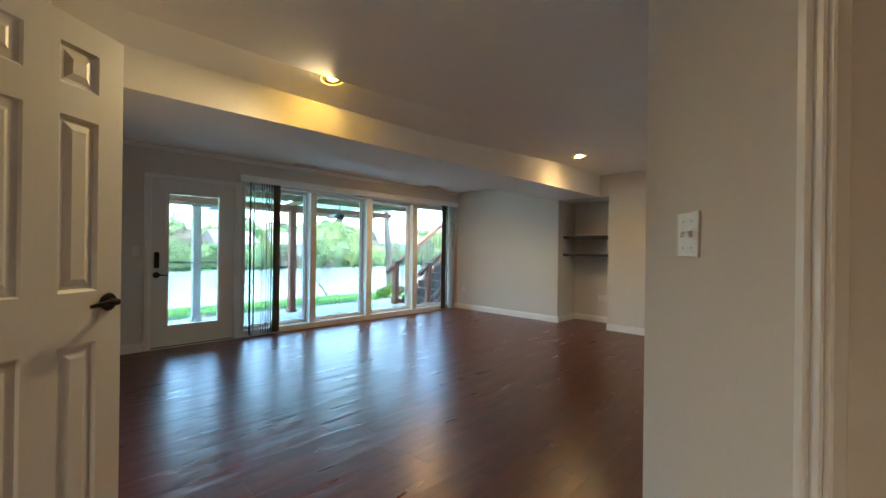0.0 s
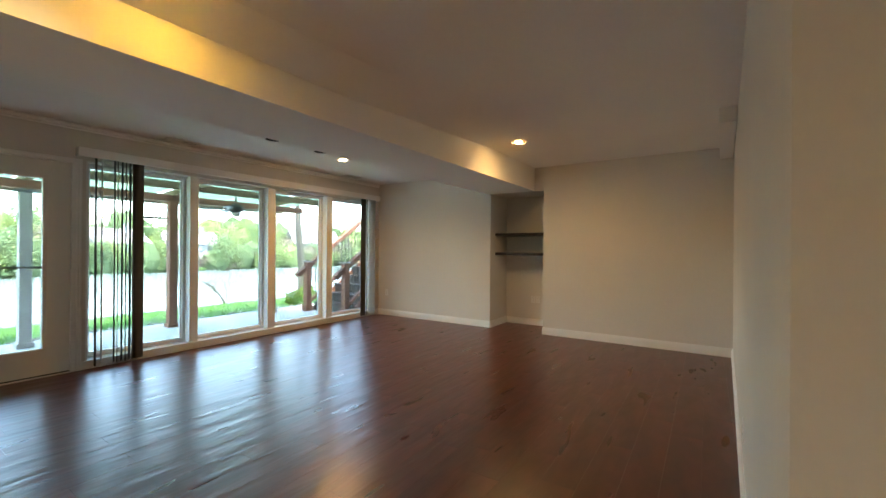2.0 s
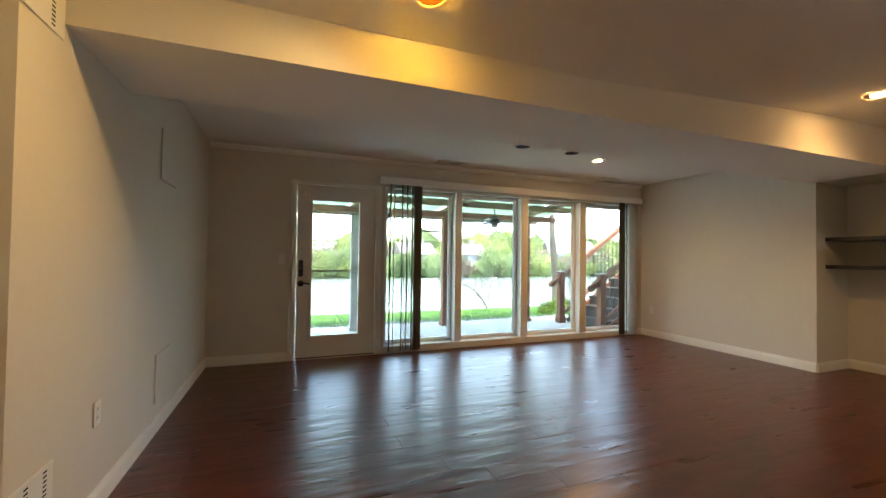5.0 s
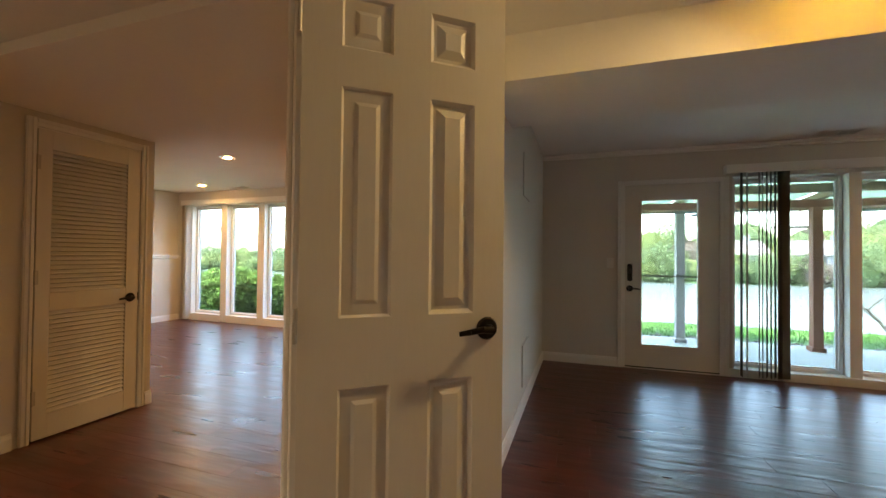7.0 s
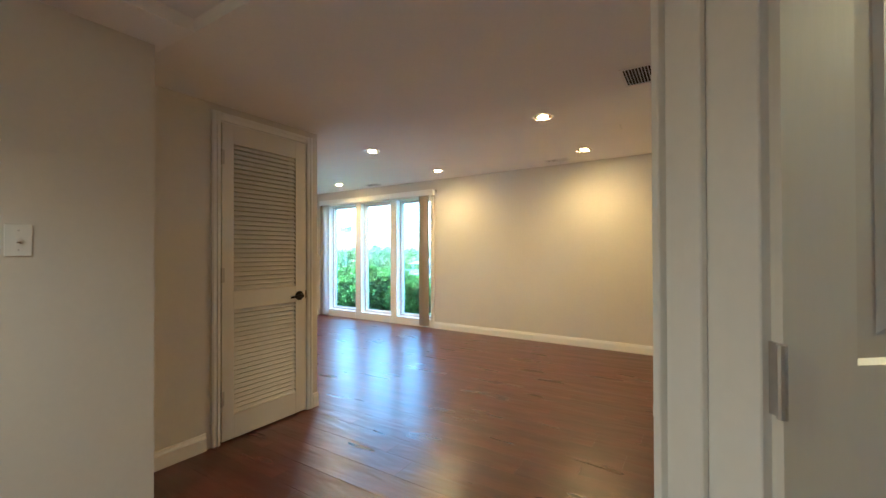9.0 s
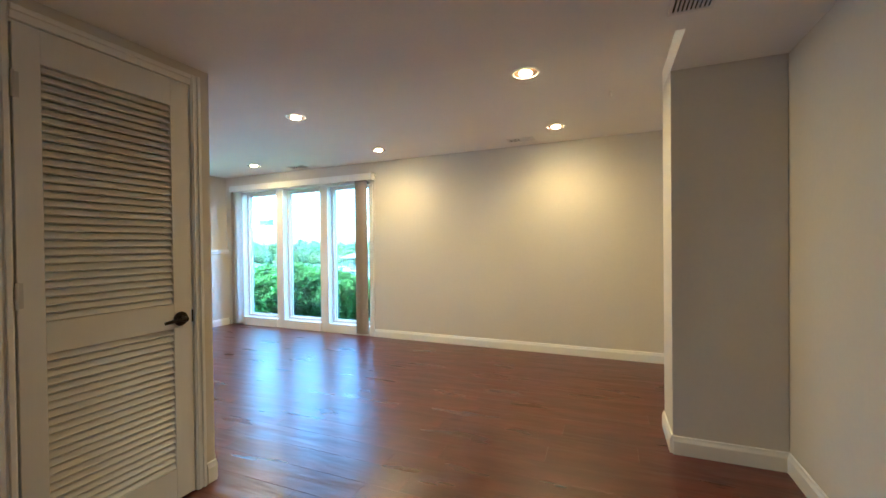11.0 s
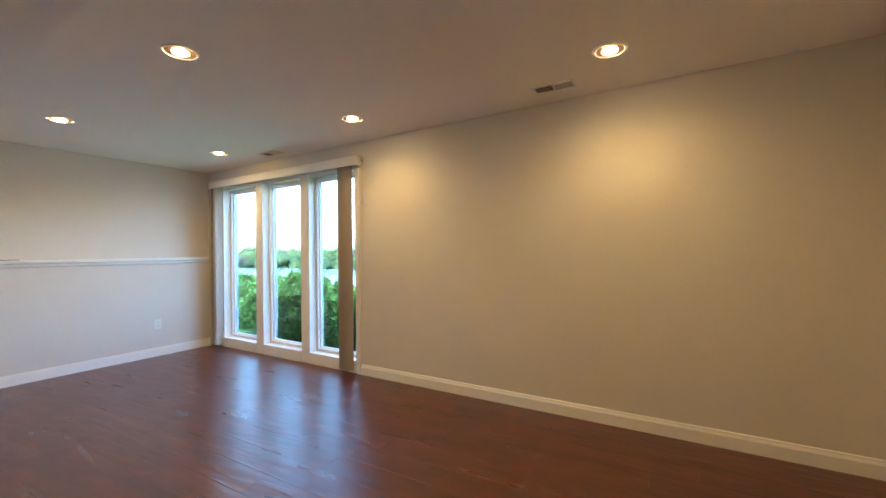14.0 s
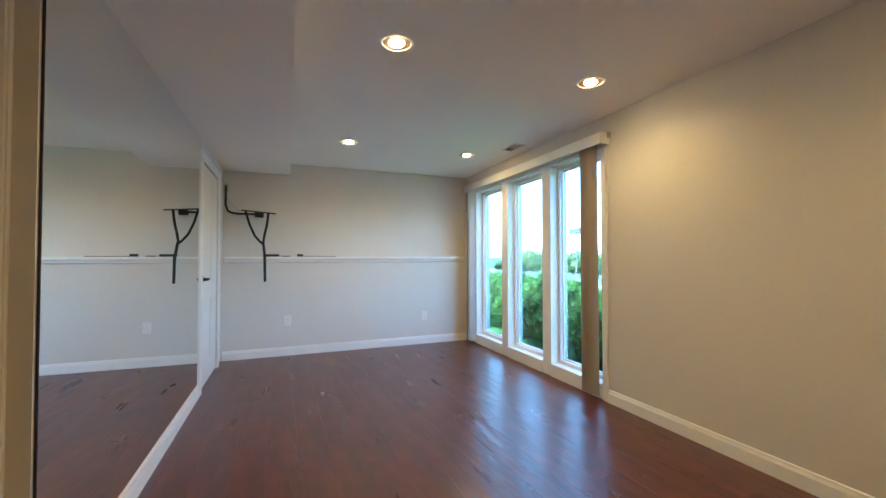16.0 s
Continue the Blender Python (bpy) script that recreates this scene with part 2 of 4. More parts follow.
# ---- mesh helpers ----
class Geo:
    def __init__(self):
        self.v, self.f = [], []

    def add(self, verts, faces, m=None):
        k = len(self.v)
        self.v += [tuple(m @ Vector(p)) if m else tuple(p) for p in verts]
        self.f += [tuple(i + k for i in q) for q in faces]
        return self

    def box(self, x0, x1, y0, y1, z0, z1, m=None):
        v = [(x, y, z) for z in (z0, z1) for y in (y0, y1) for x in (x0, x1)]
        return self.add(v, [(0, 2, 3, 1), (4, 5, 7, 6), (0, 1, 5, 4), (2, 6, 7, 3), (0, 4, 6, 2), (1, 3, 7, 5)], m)

    def prism(self, poly, z0, z1, m=None):
        n = len(poly)
        area = sum(poly[i][0] * poly[(i + 1) % n][1] - poly[(i + 1) % n][0] * poly[i][1] for i in range(n))
        p = list(poly) if area > 0 else list(reversed(poly))
        v = [(x, y, z0) for x, y in p] + [(x, y, z1) for x, y in p]
        f = [tuple(reversed(range(n))), tuple(range(n, 2 * n))]
        f += [(i, (i + 1) % n, n + (i + 1) % n, n + i) for i in range(n)]
        return self.add(v, f, m)

    def tube(self, a, b, r0, r1=None, n=12, m=None):
        r1 = r0 if r1 is None else r1
        a, b = Vector(a), Vector(b)
        q = (b - a).to_track_quat("Z", "Y")
        v = []
        for c, r in ((a, r0), (b, r1)):
            v += [c + q @ Vector((r * math.cos(2 * math.pi * i / n), r * math.sin(2 * math.pi * i / n), 0)) for i in range(n)]
        f = [tuple(reversed(range(n))), tuple(range(n, 2 * n))]
        f += [(i, (i + 1) % n, n + (i + 1) % n, n + i) for i in range(n)]
        return self.add(v, f, m)

    def lathe(self, prof, n=20, m=None, cap=True):
        """prof: (radius, height) pairs turned about the z axis."""
        v, f = [], []
        for r, z in prof:
            v += [(r * math.cos(2 * math.pi * i / n), r * math.sin(2 * math.pi * i / n), z) for i in range(n)]
        for k in range(len(prof) - 1):
            f += [(k * n + i, k * n + (i + 1) % n, (k + 1) * n + (i + 1) % n, (k + 1) * n + i) for i in range(n)]
        if cap:
            f += [tuple(reversed(range(n))), tuple(range((len(prof) - 1) * n, len(prof) * n))]
        return self.add(v, f, m)

    def path(self, pts, r, n=8):
        for a, b in zip(pts, pts[1:]):
            self.tube(a, b, r, r, n)
        return self


def build(name, geo, material, parent=None, bevel=0.0, segments=1, smooth=False):
    me = bpy.data.meshes.new(name)
    me.from_pydata(geo.v, [], geo.f)
    if bevel:
        bm = bmesh.new()
        bm.from_mesh(me)
        sharp = [e for e in bm.edges if len(e.link_faces) == 2 and e.calc_face_angle(0) > 0.6]
        bmesh.ops.bevel(bm, geom=sharp, offset=bevel, segments=segments, affect="EDGES", clamp_overlap=True)
        bm.to_mesh(me)
        bm.free()
    me.materials.append(material)
    if smooth:
        me.shade_smooth()
    ob = new(name, me)
    if parent:
        ob.parent = parent
    return ob


def part(name, geo, material, parent, label="", bevel=0.0, segments=1, smooth=False):
    ob = build(name, geo, material, parent, bevel, segments, smooth)
    if label:
        tagged(ob, label)
    return ob


def thing(name, label, category, m=None, group=""):
    ob = new(name)
    if m:
        ob.matrix_basis = m
    return tagged(ob, label, category, group)


def structure(name, geo, material, label, category="", bevel=0.0):
    return tagged(build(name, geo, material, None, bevel), label, category or name.split("_")[0], "", "structure")


def box(x0, x1, y0, y1, z0, z1, m=None):
    return Geo().box(x0, x1, y0, y1, z0, z1, m)


def along(a, b, z=0.0):
    """A pose at a whose x axis runs level towards b."""
    return pose(a[0], a[1], z, 0, 0, math.degrees(math.atan2(b[1] - a[1], b[0] - a[0])))


def span(a, b):
    return math.hypot(b[0] - a[0], b[1] - a[1])

# ---- the shell: floor slab, walls, ceilings ----
H1, H2, SOF1, SOF2, HALL = 2.44, 2.355, 2.10, 2.215, 2.145
floor = structure("floor", box(-6.9, 7.3, -1.2, 7.3, -0.11, -0.006), SUBFLOOR, "reddish-brown plank floor running through all the rooms", "floor")

# family room
structure("wall_between", Geo().prism([(-0.005, 2.88), (0.055, 2.74), (0.11, 6.63), (0.11, 7.45), (0.0, 7.45), (0.0, 5.2)], 0, H1), WALL, "greige painted partition wall between the two rooms", "wall")
structure("wall_door_return", Geo().prism([(-0.185, 2.545), (0.056, 2.739), (-0.004, 2.882), (-0.295, 2.655)], 0, H1), WALL, "greige angled wall end that carries the panel door", "wall")
DIAG_A, DIAG_B = (1.487, 1.309), (0.915, 0.88)
structure("wall_switch", Geo().prism([DIAG_A, DIAG_B, (0.985, 0.79), (1.58, 1.19)], 0, H1), WALL, "greige angled wall with a double light switch", "wall")
SOUTH_E = (6.36, 1.165)
structure("wall_south", Geo().prism([DIAG_A, SOUTH_E, (6.36, 1.03), (1.58, 1.17)], 0, H1), WALL, "greige painted wall with white baseboard", "wall")
structure("wall_east", Geo().prism([(6.36, 1.03), (6.36, 3.42), (6.98, 3.42), (6.98, 4.28), (6.36, 4.28), (6.36, 6.85), (7.15, 6.85), (7.15, 1.03)], 0, H1), WALL, "greige wall with a tall shelf niche", "wall")
structure("wall_niche_top", box(6.362, 6.98, 3.422, 4.278, SOF1, H1), WALL, "greige wall above the shelf niche", "wall")
WIN_L, WIN_R, WIN_T, WIN_B = 2.05, 6.215, 2.09, 0.085
g = Geo()
g.box(0.11, 0.985, 6.63, 6.85, 0, H1).box(0.985, 1.975, 6.63, 6.85, 2.065, H1).box(1.975, WIN_L, 6.63, 6.85, 0, H1)
g.box(WIN_L, WIN_R, 6.63, 6.85, WIN_T, H1).box(WIN_R, 6.36, 6.63, 6.85, 0, H1)
structure("wall_north", g, WALL, "greige wall with a glazed door and a row of tall windows", "wall")

structure("ceiling_family", Geo().prism([(-0.30, 2.65), (0.05, 2.9), (0.05, 6.85), (7.1, 6.85), (7.1, 0.5), (1.0, 0.5), (-2.5, -1.2), (-2.5, 2.6)], H1, H1 + 0.12), CEIL, "flat off-white painted ceiling", "ceiling")
structure("ceiling_soffit", Geo().prism([(0.03, 3.637), (6.358, 3.56), (6.358, 4.33), (0.03, 4.36)], SOF1, H1 + 0.003), CEIL, "off-white painted beam soffit across the ceiling", "soffit")
# the ceiling slopes down to the beam; its near edge is crisp by the west lamp and rounds off eastward
LIP = 3.325
cove, rows = Geo(), [k / 23 for k in range(24)]
cols_x = [0.02 + (6.36 - 0.02) * k / 30 for k in range(31)]
for x in cols_x:
    soft_edge = min(1.0, max(0.0, (x - 1.6) / 2.2))
    for u in rows:
        y = 2.85 + (3.64 - 2.85) * u
        d = y - (LIP - 0.022 * x)
        slope = 0.35 * (1.0 - min(1.0, max(0.0, (x - 2.6) / 2.4)))
        fall = slope * d if d > 0 else 0.0
        round_off = slope * (d + math.sqrt(d * d + (0.16 * soft_edge) ** 2)) / 2
        cove.v.append((x, y, H1 - 0.0015 - (fall if soft_edge == 0 else round_off)))
nr = len(rows)
cove.f = [(i * nr + j, (i + 1) * nr + j, (i + 1) * nr + j + 1, i * nr + j + 1) for i in range(len(cols_x) - 1) for j in range(nr - 1)]
cv = structure("ceiling_cove", cove, CEIL, "off-white ceiling strip sloping down to the beam", "ceiling")
cv.data.shade_smooth()
sag, cols_x = Geo(), [0.06, 0.6, 1.2, 1.7, 2.2, 2.7, 3.2]
for x, t_ in zip(cols_x, (0.062, 0.062, 0.062, 0.052, 0.03, 0.010, 0.0)):
    sag.v += [(x, 2.3, H1 - 0.0005), (x, LIP - 0.022 * x - 0.004, H1 - 0.002 - t_), (x, LIP - 0.022 * x + 0.004, H1 + 0.004)]
sag.f = [(3 * i + a, 3 * i + 3 + a, 3 * i + 4 + a, 3 * i + 1 + a) for i in range(len(cols_x) - 1) for a in (0, 1)]
structure("ceiling_lip", sag, CEIL, "slightly sagging edge of the off-white ceiling", "ceiling")
crown = Geo().box(0.112, 6.358, 6.60, 6.628, H1 - 0.035, H1 - 0.001).box(0.112, 6.358, 6.612, 6.628, H1 - 0.06, H1 - 0.035)
structure("trim_crown", crown, CEIL, "thin painted crown strip above the windows", "trim", 0.006)

# hall
def mirror_y(x):
    """The mirror wall runs slightly askew."""
    return 4.068 + (-2.83 - x) * 0.0195


MA = (-2.83, mirror_y(-2.83))
structure("wall_hall_switch", Geo().prism([(-2.34, -0.8), (-2.34, 2.735), (-2.9, 2.735), (-2.98, 2.62), (-2.98, -0.8)], 0, H1), WALL, "greige hall wall with a light switch", "wall")
structure("wall_hall_closet", Geo().prism([(-2.83, 2.736), (-2.83, 3.27), (-3.0, 3.27), (-3.0, 2.736)], 0, H1).box(-3.0, -2.83, 3.27, 3.965, 2.055, H1).prism([(-2.83, 3.965), (-2.83, MA[1]), (-3.0, MA[1]), (-3.0, 3.965)], 0, H1), WALL, "greige hall wall around the louvered closet door", "wall")
structure("wall_hall_south", box(-2.98, 1.4, -0.95, -0.8, 0, H1), WALL, "greige wall at the end of the hall", "wall")
structure("wall_hall_east", Geo().prism([(0.862, 0.832), (0.984, 0.788), (1.14, -0.8), (1.0, -0.8)], 0, H1), WALL, "greige hall wall lit by an added warm lamp", "wall")
structure("wall_closet_back", box(-3.9, -3.8, 2.6, 3.9, 0, H1).box(-3.9, -3.0, 2.6, 2.735, 0, H1), WALL, "greige wall inside the closet", "wall")
structure("ceiling_hall", Geo().prism([(-3.0, 2.775), (-0.30, 2.775), (0.002, 2.92), (0.002, 4.03), (-3.0, 4.06)], HALL, H1 + 0.002), CEIL, "low off-white painted hall ceiling", "ceiling")
structure("ceiling_hall_tray", Geo().prism([(-2.076, -0.8), (1.22, -0.8), (1.14, 0.76), (0.86, 0.84), (-0.19, 2.54), (-0.30, 2.774), (-2.076, 2.774)], 2.20, H1 + 0.001), CEIL, "slightly raised off-white hall ceiling panel", "ceiling")
structure("ceiling_hall_edge", Geo().prism([(-3.0, -0.8), (-2.075, -0.8), (-2.075, 2.774), (-3.0, 2.774)], HALL, H1 + 0.001), CEIL, "low ceiling strip along the hall wall", "ceiling")

# exercise room
structure("wall_mirror", Geo().prism([(-2.999, mirror_y(-2.999)), (-5.31, mirror_y(-5.31)), (-5.31, 3.98), (-2.999, 3.93)], 0, H2 + 0.05), WALL, "greige wall that carries the large mirror", "wall")
structure("wall_mirror_end", Geo().prism([(-6.23, mirror_y(-6.23)), (-6.9, mirror_y(-6.9)), (-6.9, 4.02), (-6.23, 4.0)], 0, H2 + 0.05).prism([(-5.31, mirror_y(-5.31)), (-6.23, mirror_y(-6.23)), (-6.23, 4.0), (-5.31, 3.98)], 2.06, H2 + 0.05), WALL, "greige wall beside the storage door", "wall")
structure("wall_half", box(-6.9, -6.54, 4.05, 7.45, 0, 1.165), WALL, "greige half-height wall under a white ledge", "wall")
structure("wall_west", box(-7.05, -6.64, 4.05, 7.45, 1.165, H1), WALL, "greige wall set back above the ledge", "wall")
R2 = [(-6.335, -5.625), (-5.485, -4.785), (-4.645, -3.945)]
W2T, W2B = 2.085, 0.125
g = Geo().box(-6.75, R2[0][0] - 0.03, 7.23, 7.45, 0, H1).box(R2[2][1] + 0.03, 0.05, 7.23, 7.45, 0, H1)
g.box(R2[0][0] - 0.03, R2[2][1] + 0.03, 7.23, 7.45, W2T + 0.03, H1)
structure("wall_north_exercise", g, WALL, "greige wall with three tall windows, washed by warm downlights", "wall")
structure("wall_column", box(-0.545, -0.002, 5.225, 5.60, 0, SOF2 + 0.02), WALL, "greige stub wall beside the passage", "wall")
structure("ceiling_exercise", box(-7.0, 0.05, 4.0, 7.45, H2, H2 + 0.12), CEIL, "flat off-white ceiling with recessed downlights", "ceiling")
structure("ceiling_exercise_soffit", Geo().prism([(0.001, 4.031), (-6.64, 4.061), (-6.64, 4.885), (-0.545, 4.725), (-0.545, 5.599), (0.001, 5.599)], SOF2, H2 + 0.002), CEIL, "dropped off-white soffit along the mirror wall", "soffit")
structure("roof_slab", box(-7.3, 7.4, -1.3, 7.6, H1 + 0.13, H1 + 0.35).box(-7.3, -7.06, -1.3, 7.6, -0.1, H1 + 0.13).box(7.16, 7.4, -1.3, 6.85, -0.1, H1 + 0.13).box(-7.3, 7.4, -1.3, -1.15, -0.1, H1 + 0.13), SIDING, "upper storey and outer walls of the house", "house")


# ---- trim ----
def baseboard(a, b, height=0.105):
    """Moulded white skirting; the room lies to the left of the line from a to b."""
    d = span(a, b)
    prof = [(0, 0), (0.016, 0), (0.016, height * 0.72), (0.010, height * 0.86), (0.008, height * 0.97), (0.0, height)]
    v = [(x, y, z) for x in (0, d) for y, z in prof]
    n = len(prof)
    f = [tuple(reversed(range(n))), tuple(range(n, 2 * n))] + [(i, (i + 1) % n, n + (i + 1) % n, n + i) for i in range(n)]
    ob = structure("baseboard", Geo().add(v, f), TRIM, "white moulded baseboard along the wall", "baseboard")
    ob.matrix_basis = along(a, b)
    return ob


for a, b in [((0.11, 6.63), (0.056, 2.80)), ((0.935, 6.63), (0.11, 6.63)), ((6.36, 4.28), (6.36, 6.63)), ((6.98, 4.28), (6.36, 4.28)),
             ((6.98, 3.42), (6.98, 4.28)), ((6.36, 3.42), (6.98, 3.42)), ((6.36, 1.165), (6.36, 3.42)), (DIAG_A, SOUTH_E), (DIAG_B, DIAG_A), ((6.36, 6.63), (6.2, 6.63)),
             ((-2.34, 2.735), (-2.34, -0.8)), ((-2.83, 2.735), (-2.34, 2.735)), ((-2.83, 3.21), (-2.83, 2.735)), (MA, (-2.83, 4.018)),
             ((-5.24, mirror_y(-5.24)), MA), ((-6.54, 7.23), (-6.54, 4.16)), ((-0.002, 7.23), (-3.86, 7.23)), ((0.0, 5.60), (0.0, 7.23)),
             ((-0.545, 5.60), (0, 5.60)), ((-0.545, 5.225), (-0.545, 5.60)), ((-0.001, 5.225), (-0.545, 5.225)), ((0.0, 2.89), (0.0, 5.225)), ((-6.54, 7.23), (-6.5, 7.23))]:
    if span(a, b) > 0.03:
        baseboard(a, b)


def casing(name, a, b, top, width=0.065, proud=0.018, parent=None, label="white painted door casing"):
    """Three moulded boards around an opening from a to b; the room lies to the left of that line."""
    d = span(a, b)
    root = tagged(new(name), label, "door casing", "", "structure")
    root.matrix_basis = along(a, b)
    for x0, x1, z0, z1 in ((-width, 0, 0, top + width), (d, d + width, 0, top + width), (0, d, top, top + width)):
        gg = Geo().box(x0, x1, 0, proud * 0.6, z0, z1)
        if x1 - x0 < z1 - z0:
            gg.box(x0 + width * 0.12, x0 + width * 0.45, proud * 0.6, proud, z0, z1).box(x0 + width * 0.6, x0 + width * 0.92, proud * 0.6, proud * 0.85, z0, z1)
        else:
            gg.box(x0, x1, proud * 0.6, proud, z0 + width * 0.5, z0 + width * 0.9)
        part("casing_board", gg, TRIM, root, bevel=0.003)
    return root


# ---- lever handle, hinge ----
def lever(parent, x, y, z, side, reach):
    """A dark bronze lever on a round rose; side: -1 or 1 along y; reach: signed lever length along x."""
    rose = Geo().lathe([(0.001, 0), (0.033, 0), (0.035, 0.006), (0.030, 0.012), (0.014, 0.014), (0.013, 0.045), (0.001, 0.047)], 20, pose(x, y, z, -90 * side, 0, 0))
    r = part("door_handle", rose, BLACK, parent, "dark bronze lever handle", smooth=False)
    yy = y + side * 0.045
    pts = [(x, yy, z), (x + reach * 0.35, yy + side * 0.006, z + 0.004), (x + reach * 0.7, yy + side * 0.004, z - 0.001), (x + reach, yy - side * 0.004, z - 0.006)]
    lv = Geo()
    for i, (p, q) in enumerate(zip(pts, pts[1:])):
        lv.tube(p, q, 0.0115 - 0.0015 * i, 0.010 - 0.0015 * i, 10)
    part("lever", lv, BLACK, r)
    return r


# ---- six-panel door standing open ----
def panel_door():
    a, b = (-0.189, 2.533), (0.279, 2.908)
    w, h, th = span(a, b), 2.045, 0.035
    d = thing("panel_door", "off-white six-panel interior door standing open", "door", along(a, b))
    cols = [(0.103, 0.245), (0.356, 0.498)]
    rows = [(0.235, 0.875), (1.065, 1.692), (1.80, 1.945)]
    z0 = 0.012
    for x0, x1, n in ((0, cols[0][0], "stile"), (cols[0][1], cols[1][0], "mullion"), (cols[1][1], w, "stile")):
        part(n, box(x0, x1, 0, th, z0, h), DOORPAINT, d)
    zs = [z0] + [z for r in rows for z in r] + [h]
    for c0, c1 in cols:
        for k in range(0, len(zs), 2):
            part("rail", box(c0, c1, 0, th, zs[k], zs[k + 1]), DOORPAINT, d)
        for r0, r1 in rows:
            gg = Geo()
            gg.box(c0, c1, th / 2 - 0.005, th / 2 + 0.005, r0, r1)
            for s in (-1, 1):
                y1, y2 = th / 2 + s * 0.005, th / 2 + s * 0.0145
                i1, i2 = 0.022, 0.047
                v = [(c0 + i1, y1, r0 + i1), (c1 - i1, y1, r0 + i1), (c1 - i1, y1, r1 - i1), (c0 + i1, y1, r1 - i1),
                     (c0 + i2, y2, r0 + i2), (c1 - i2, y2, r0 + i2), (c1 - i2, y2, r1 - i2), (c0 + i2, y2, r1 - i2)]
                gg.add(v, [(4, 5, 6, 7), (0, 1, 5, 4), (1, 2, 6, 5), (2, 3, 7, 6), (3, 0, 4, 7)])
                # sloped moulding from the stile face down to the recess
                y3 = th / 2 + s * (th / 2)
                i3 = 0.012
                v = [(c0, y3, r0), (c1, y3, r0), (c1, y3, r1), (c0, y3, r1), (c0 + i3, y1, r0 + i3), (c1 - i3, y1, r0 + i3), (c1 - i3, y1, r1 - i3), (c0 + i3, y1, r1 - i3)]
                gg.add(v, [(0, 1, 5, 4), (1, 2, 6, 5), (2, 3, 7, 6), (3, 0, 4, 7)])
            part("panel", gg, DOORPAINT, d)
    for s, yy in ((-1, 0.0), (1, th)):
        lever(d, w - 0.058, yy, 1.017, s, -0.105)
    part("latch_plate", box(w - 0.0005, w + 0.0015, 0.006, 0.029, 0.972, 1.062), BLACK, d)
    for z in (0.22, 1.05, 1.86):
        part("hinge", Geo().tube((-0.006, -0.004, z - 0.045), (-0.006, -0.004, z + 0.045), 0.006, n=10).box(-0.004, 0.0, 0.0, 0.03, z - 0.045, z + 0.045), STEEL, d, "satin steel hinge")
    return d


panel_door()
ja, jb = (-0.30, 2.662), (-0.19, 2.540)
jm = along(ja, jb)
jl = span(ja, jb)
jamb = Geo().box(-0.012, jl - 0.01, -0.018, 0.0, 0, 2.08, jm).box(jl * 0.25, jl * 0.45, -0.030, -0.018, 0, 2.08, jm).box(-0.03, -0.012, -0.03, 0.05, 0, 2.12, jm)
structure("trim_door_jamb", jamb, TRIM, "white painted door jamb on the angled wall end", "door jamb", 0.002)
m = along(DIAG_B, DIAG_A)
cas = Geo().box(-0.075, 0.0, -0.01, 0.014, 0, 2.15, m).box(-0.064, -0.046, 0.014, 0.020, 0, 2.15, m).box(-0.036, -0.012, 0.014, 0.024, 0, 2.15, m)
structure("trim_entry_casing", cas, TRIM, "white moulded casing at the edge of the entry opening", "door casing", 0.003)


# ---- glazed door to the patio ----
def glazed_door():
    d = thing("glazed_door", "white glazed patio door with a keypad lock", "door", pose(1.02, 6.655, 0))
    w, h = 0.92, 2.05
    gx0, gx1, gz0, gz1 = 0.165, 0.727, 0.262, 1.877
    part("slab", Geo().box(0, gx0, 0, 0.045, 0.018, h).box(gx1, w, 0, 0.045, 0.018, h).box(gx0, gx1, 0, 0.045, 0.018, gz0).box(gx0, gx1, 0, 0.045, gz1, h), DOORPAINT, d)
    fr = Geo()
    for x0, x1, z0, z1 in ((gx0 - 0.022, gx0 + 0.006, gz0 - 0.022, gz1 + 0.022), (gx1 - 0.006, gx1 + 0.022, gz0 - 0.022, gz1 + 0.022), (gx0 + 0.006, gx1 - 0.006, gz0 - 0.022, gz0 + 0.006), (gx0 + 0.006, gx1 - 0.006, gz1 - 0.006, gz1 + 0.022)):
        fr.box(x0, x1, -0.010, 0.055, z0, z1)
    part("glazing_frame", fr, DOORPAINT, d, bevel=0.003)
    p = part("pane", box(gx0, gx1, 0.020, 0.026, gz0, gz1), GLASS, d)
    p.visible_shadow = False
    part("glazing_bar", box(gx0, gx1, 0.028, 0.042, 1.022, 1.040), METAL, d, "thin grey bar across the glass")
    kp = part("keypad", box(0.022, 0.074, -0.026, 0.0, 0.967, 1.162), BLACKPLASTIC, d, "black electronic keypad lock", bevel=0.008, segments=2)
    part("keypad_screen", box(0.030, 0.066, -0.0275, -0.0255, 1.05, 1.15), mat("keypad_gloss", (0.01, 0.01, 0.012), rough=0.12), kp)
    lever(d, 0.048, 0.0, 0.885, -1, 0.105)
    for x in (0.095, 0.80):
        part("shade_bracket", box(x - 0.012, x + 0.012, -0.014, 0.0, 1.93, 1.97), METAL, d, bevel=0.002)
    part("sweep", box(0.0, w, -0.004, 0.049, 0.006, 0.018), BLACKPLASTIC, d)
    return d


glazed_door()
structure("trim_threshold", box(0.99, 1.97, 6.62, 6.86, 0.0, 0.006), METAL, "metal threshold under the patio door", "threshold")
structure("trim_patio_jamb", Geo().box(0.985, 1.017, 6.63, 6.80, 0.006, 2.064).box(1.943, 1.975, 6.63, 6.80, 0.006, 2.064).box(1.017, 1.943, 6.63, 6.80, 2.053, 2.064), TRIM, "white jambs of the patio door", "door jamb")
casing("door_casing", (1.975, 6.63), (0.985, 6.63), 2.052, 0.045)


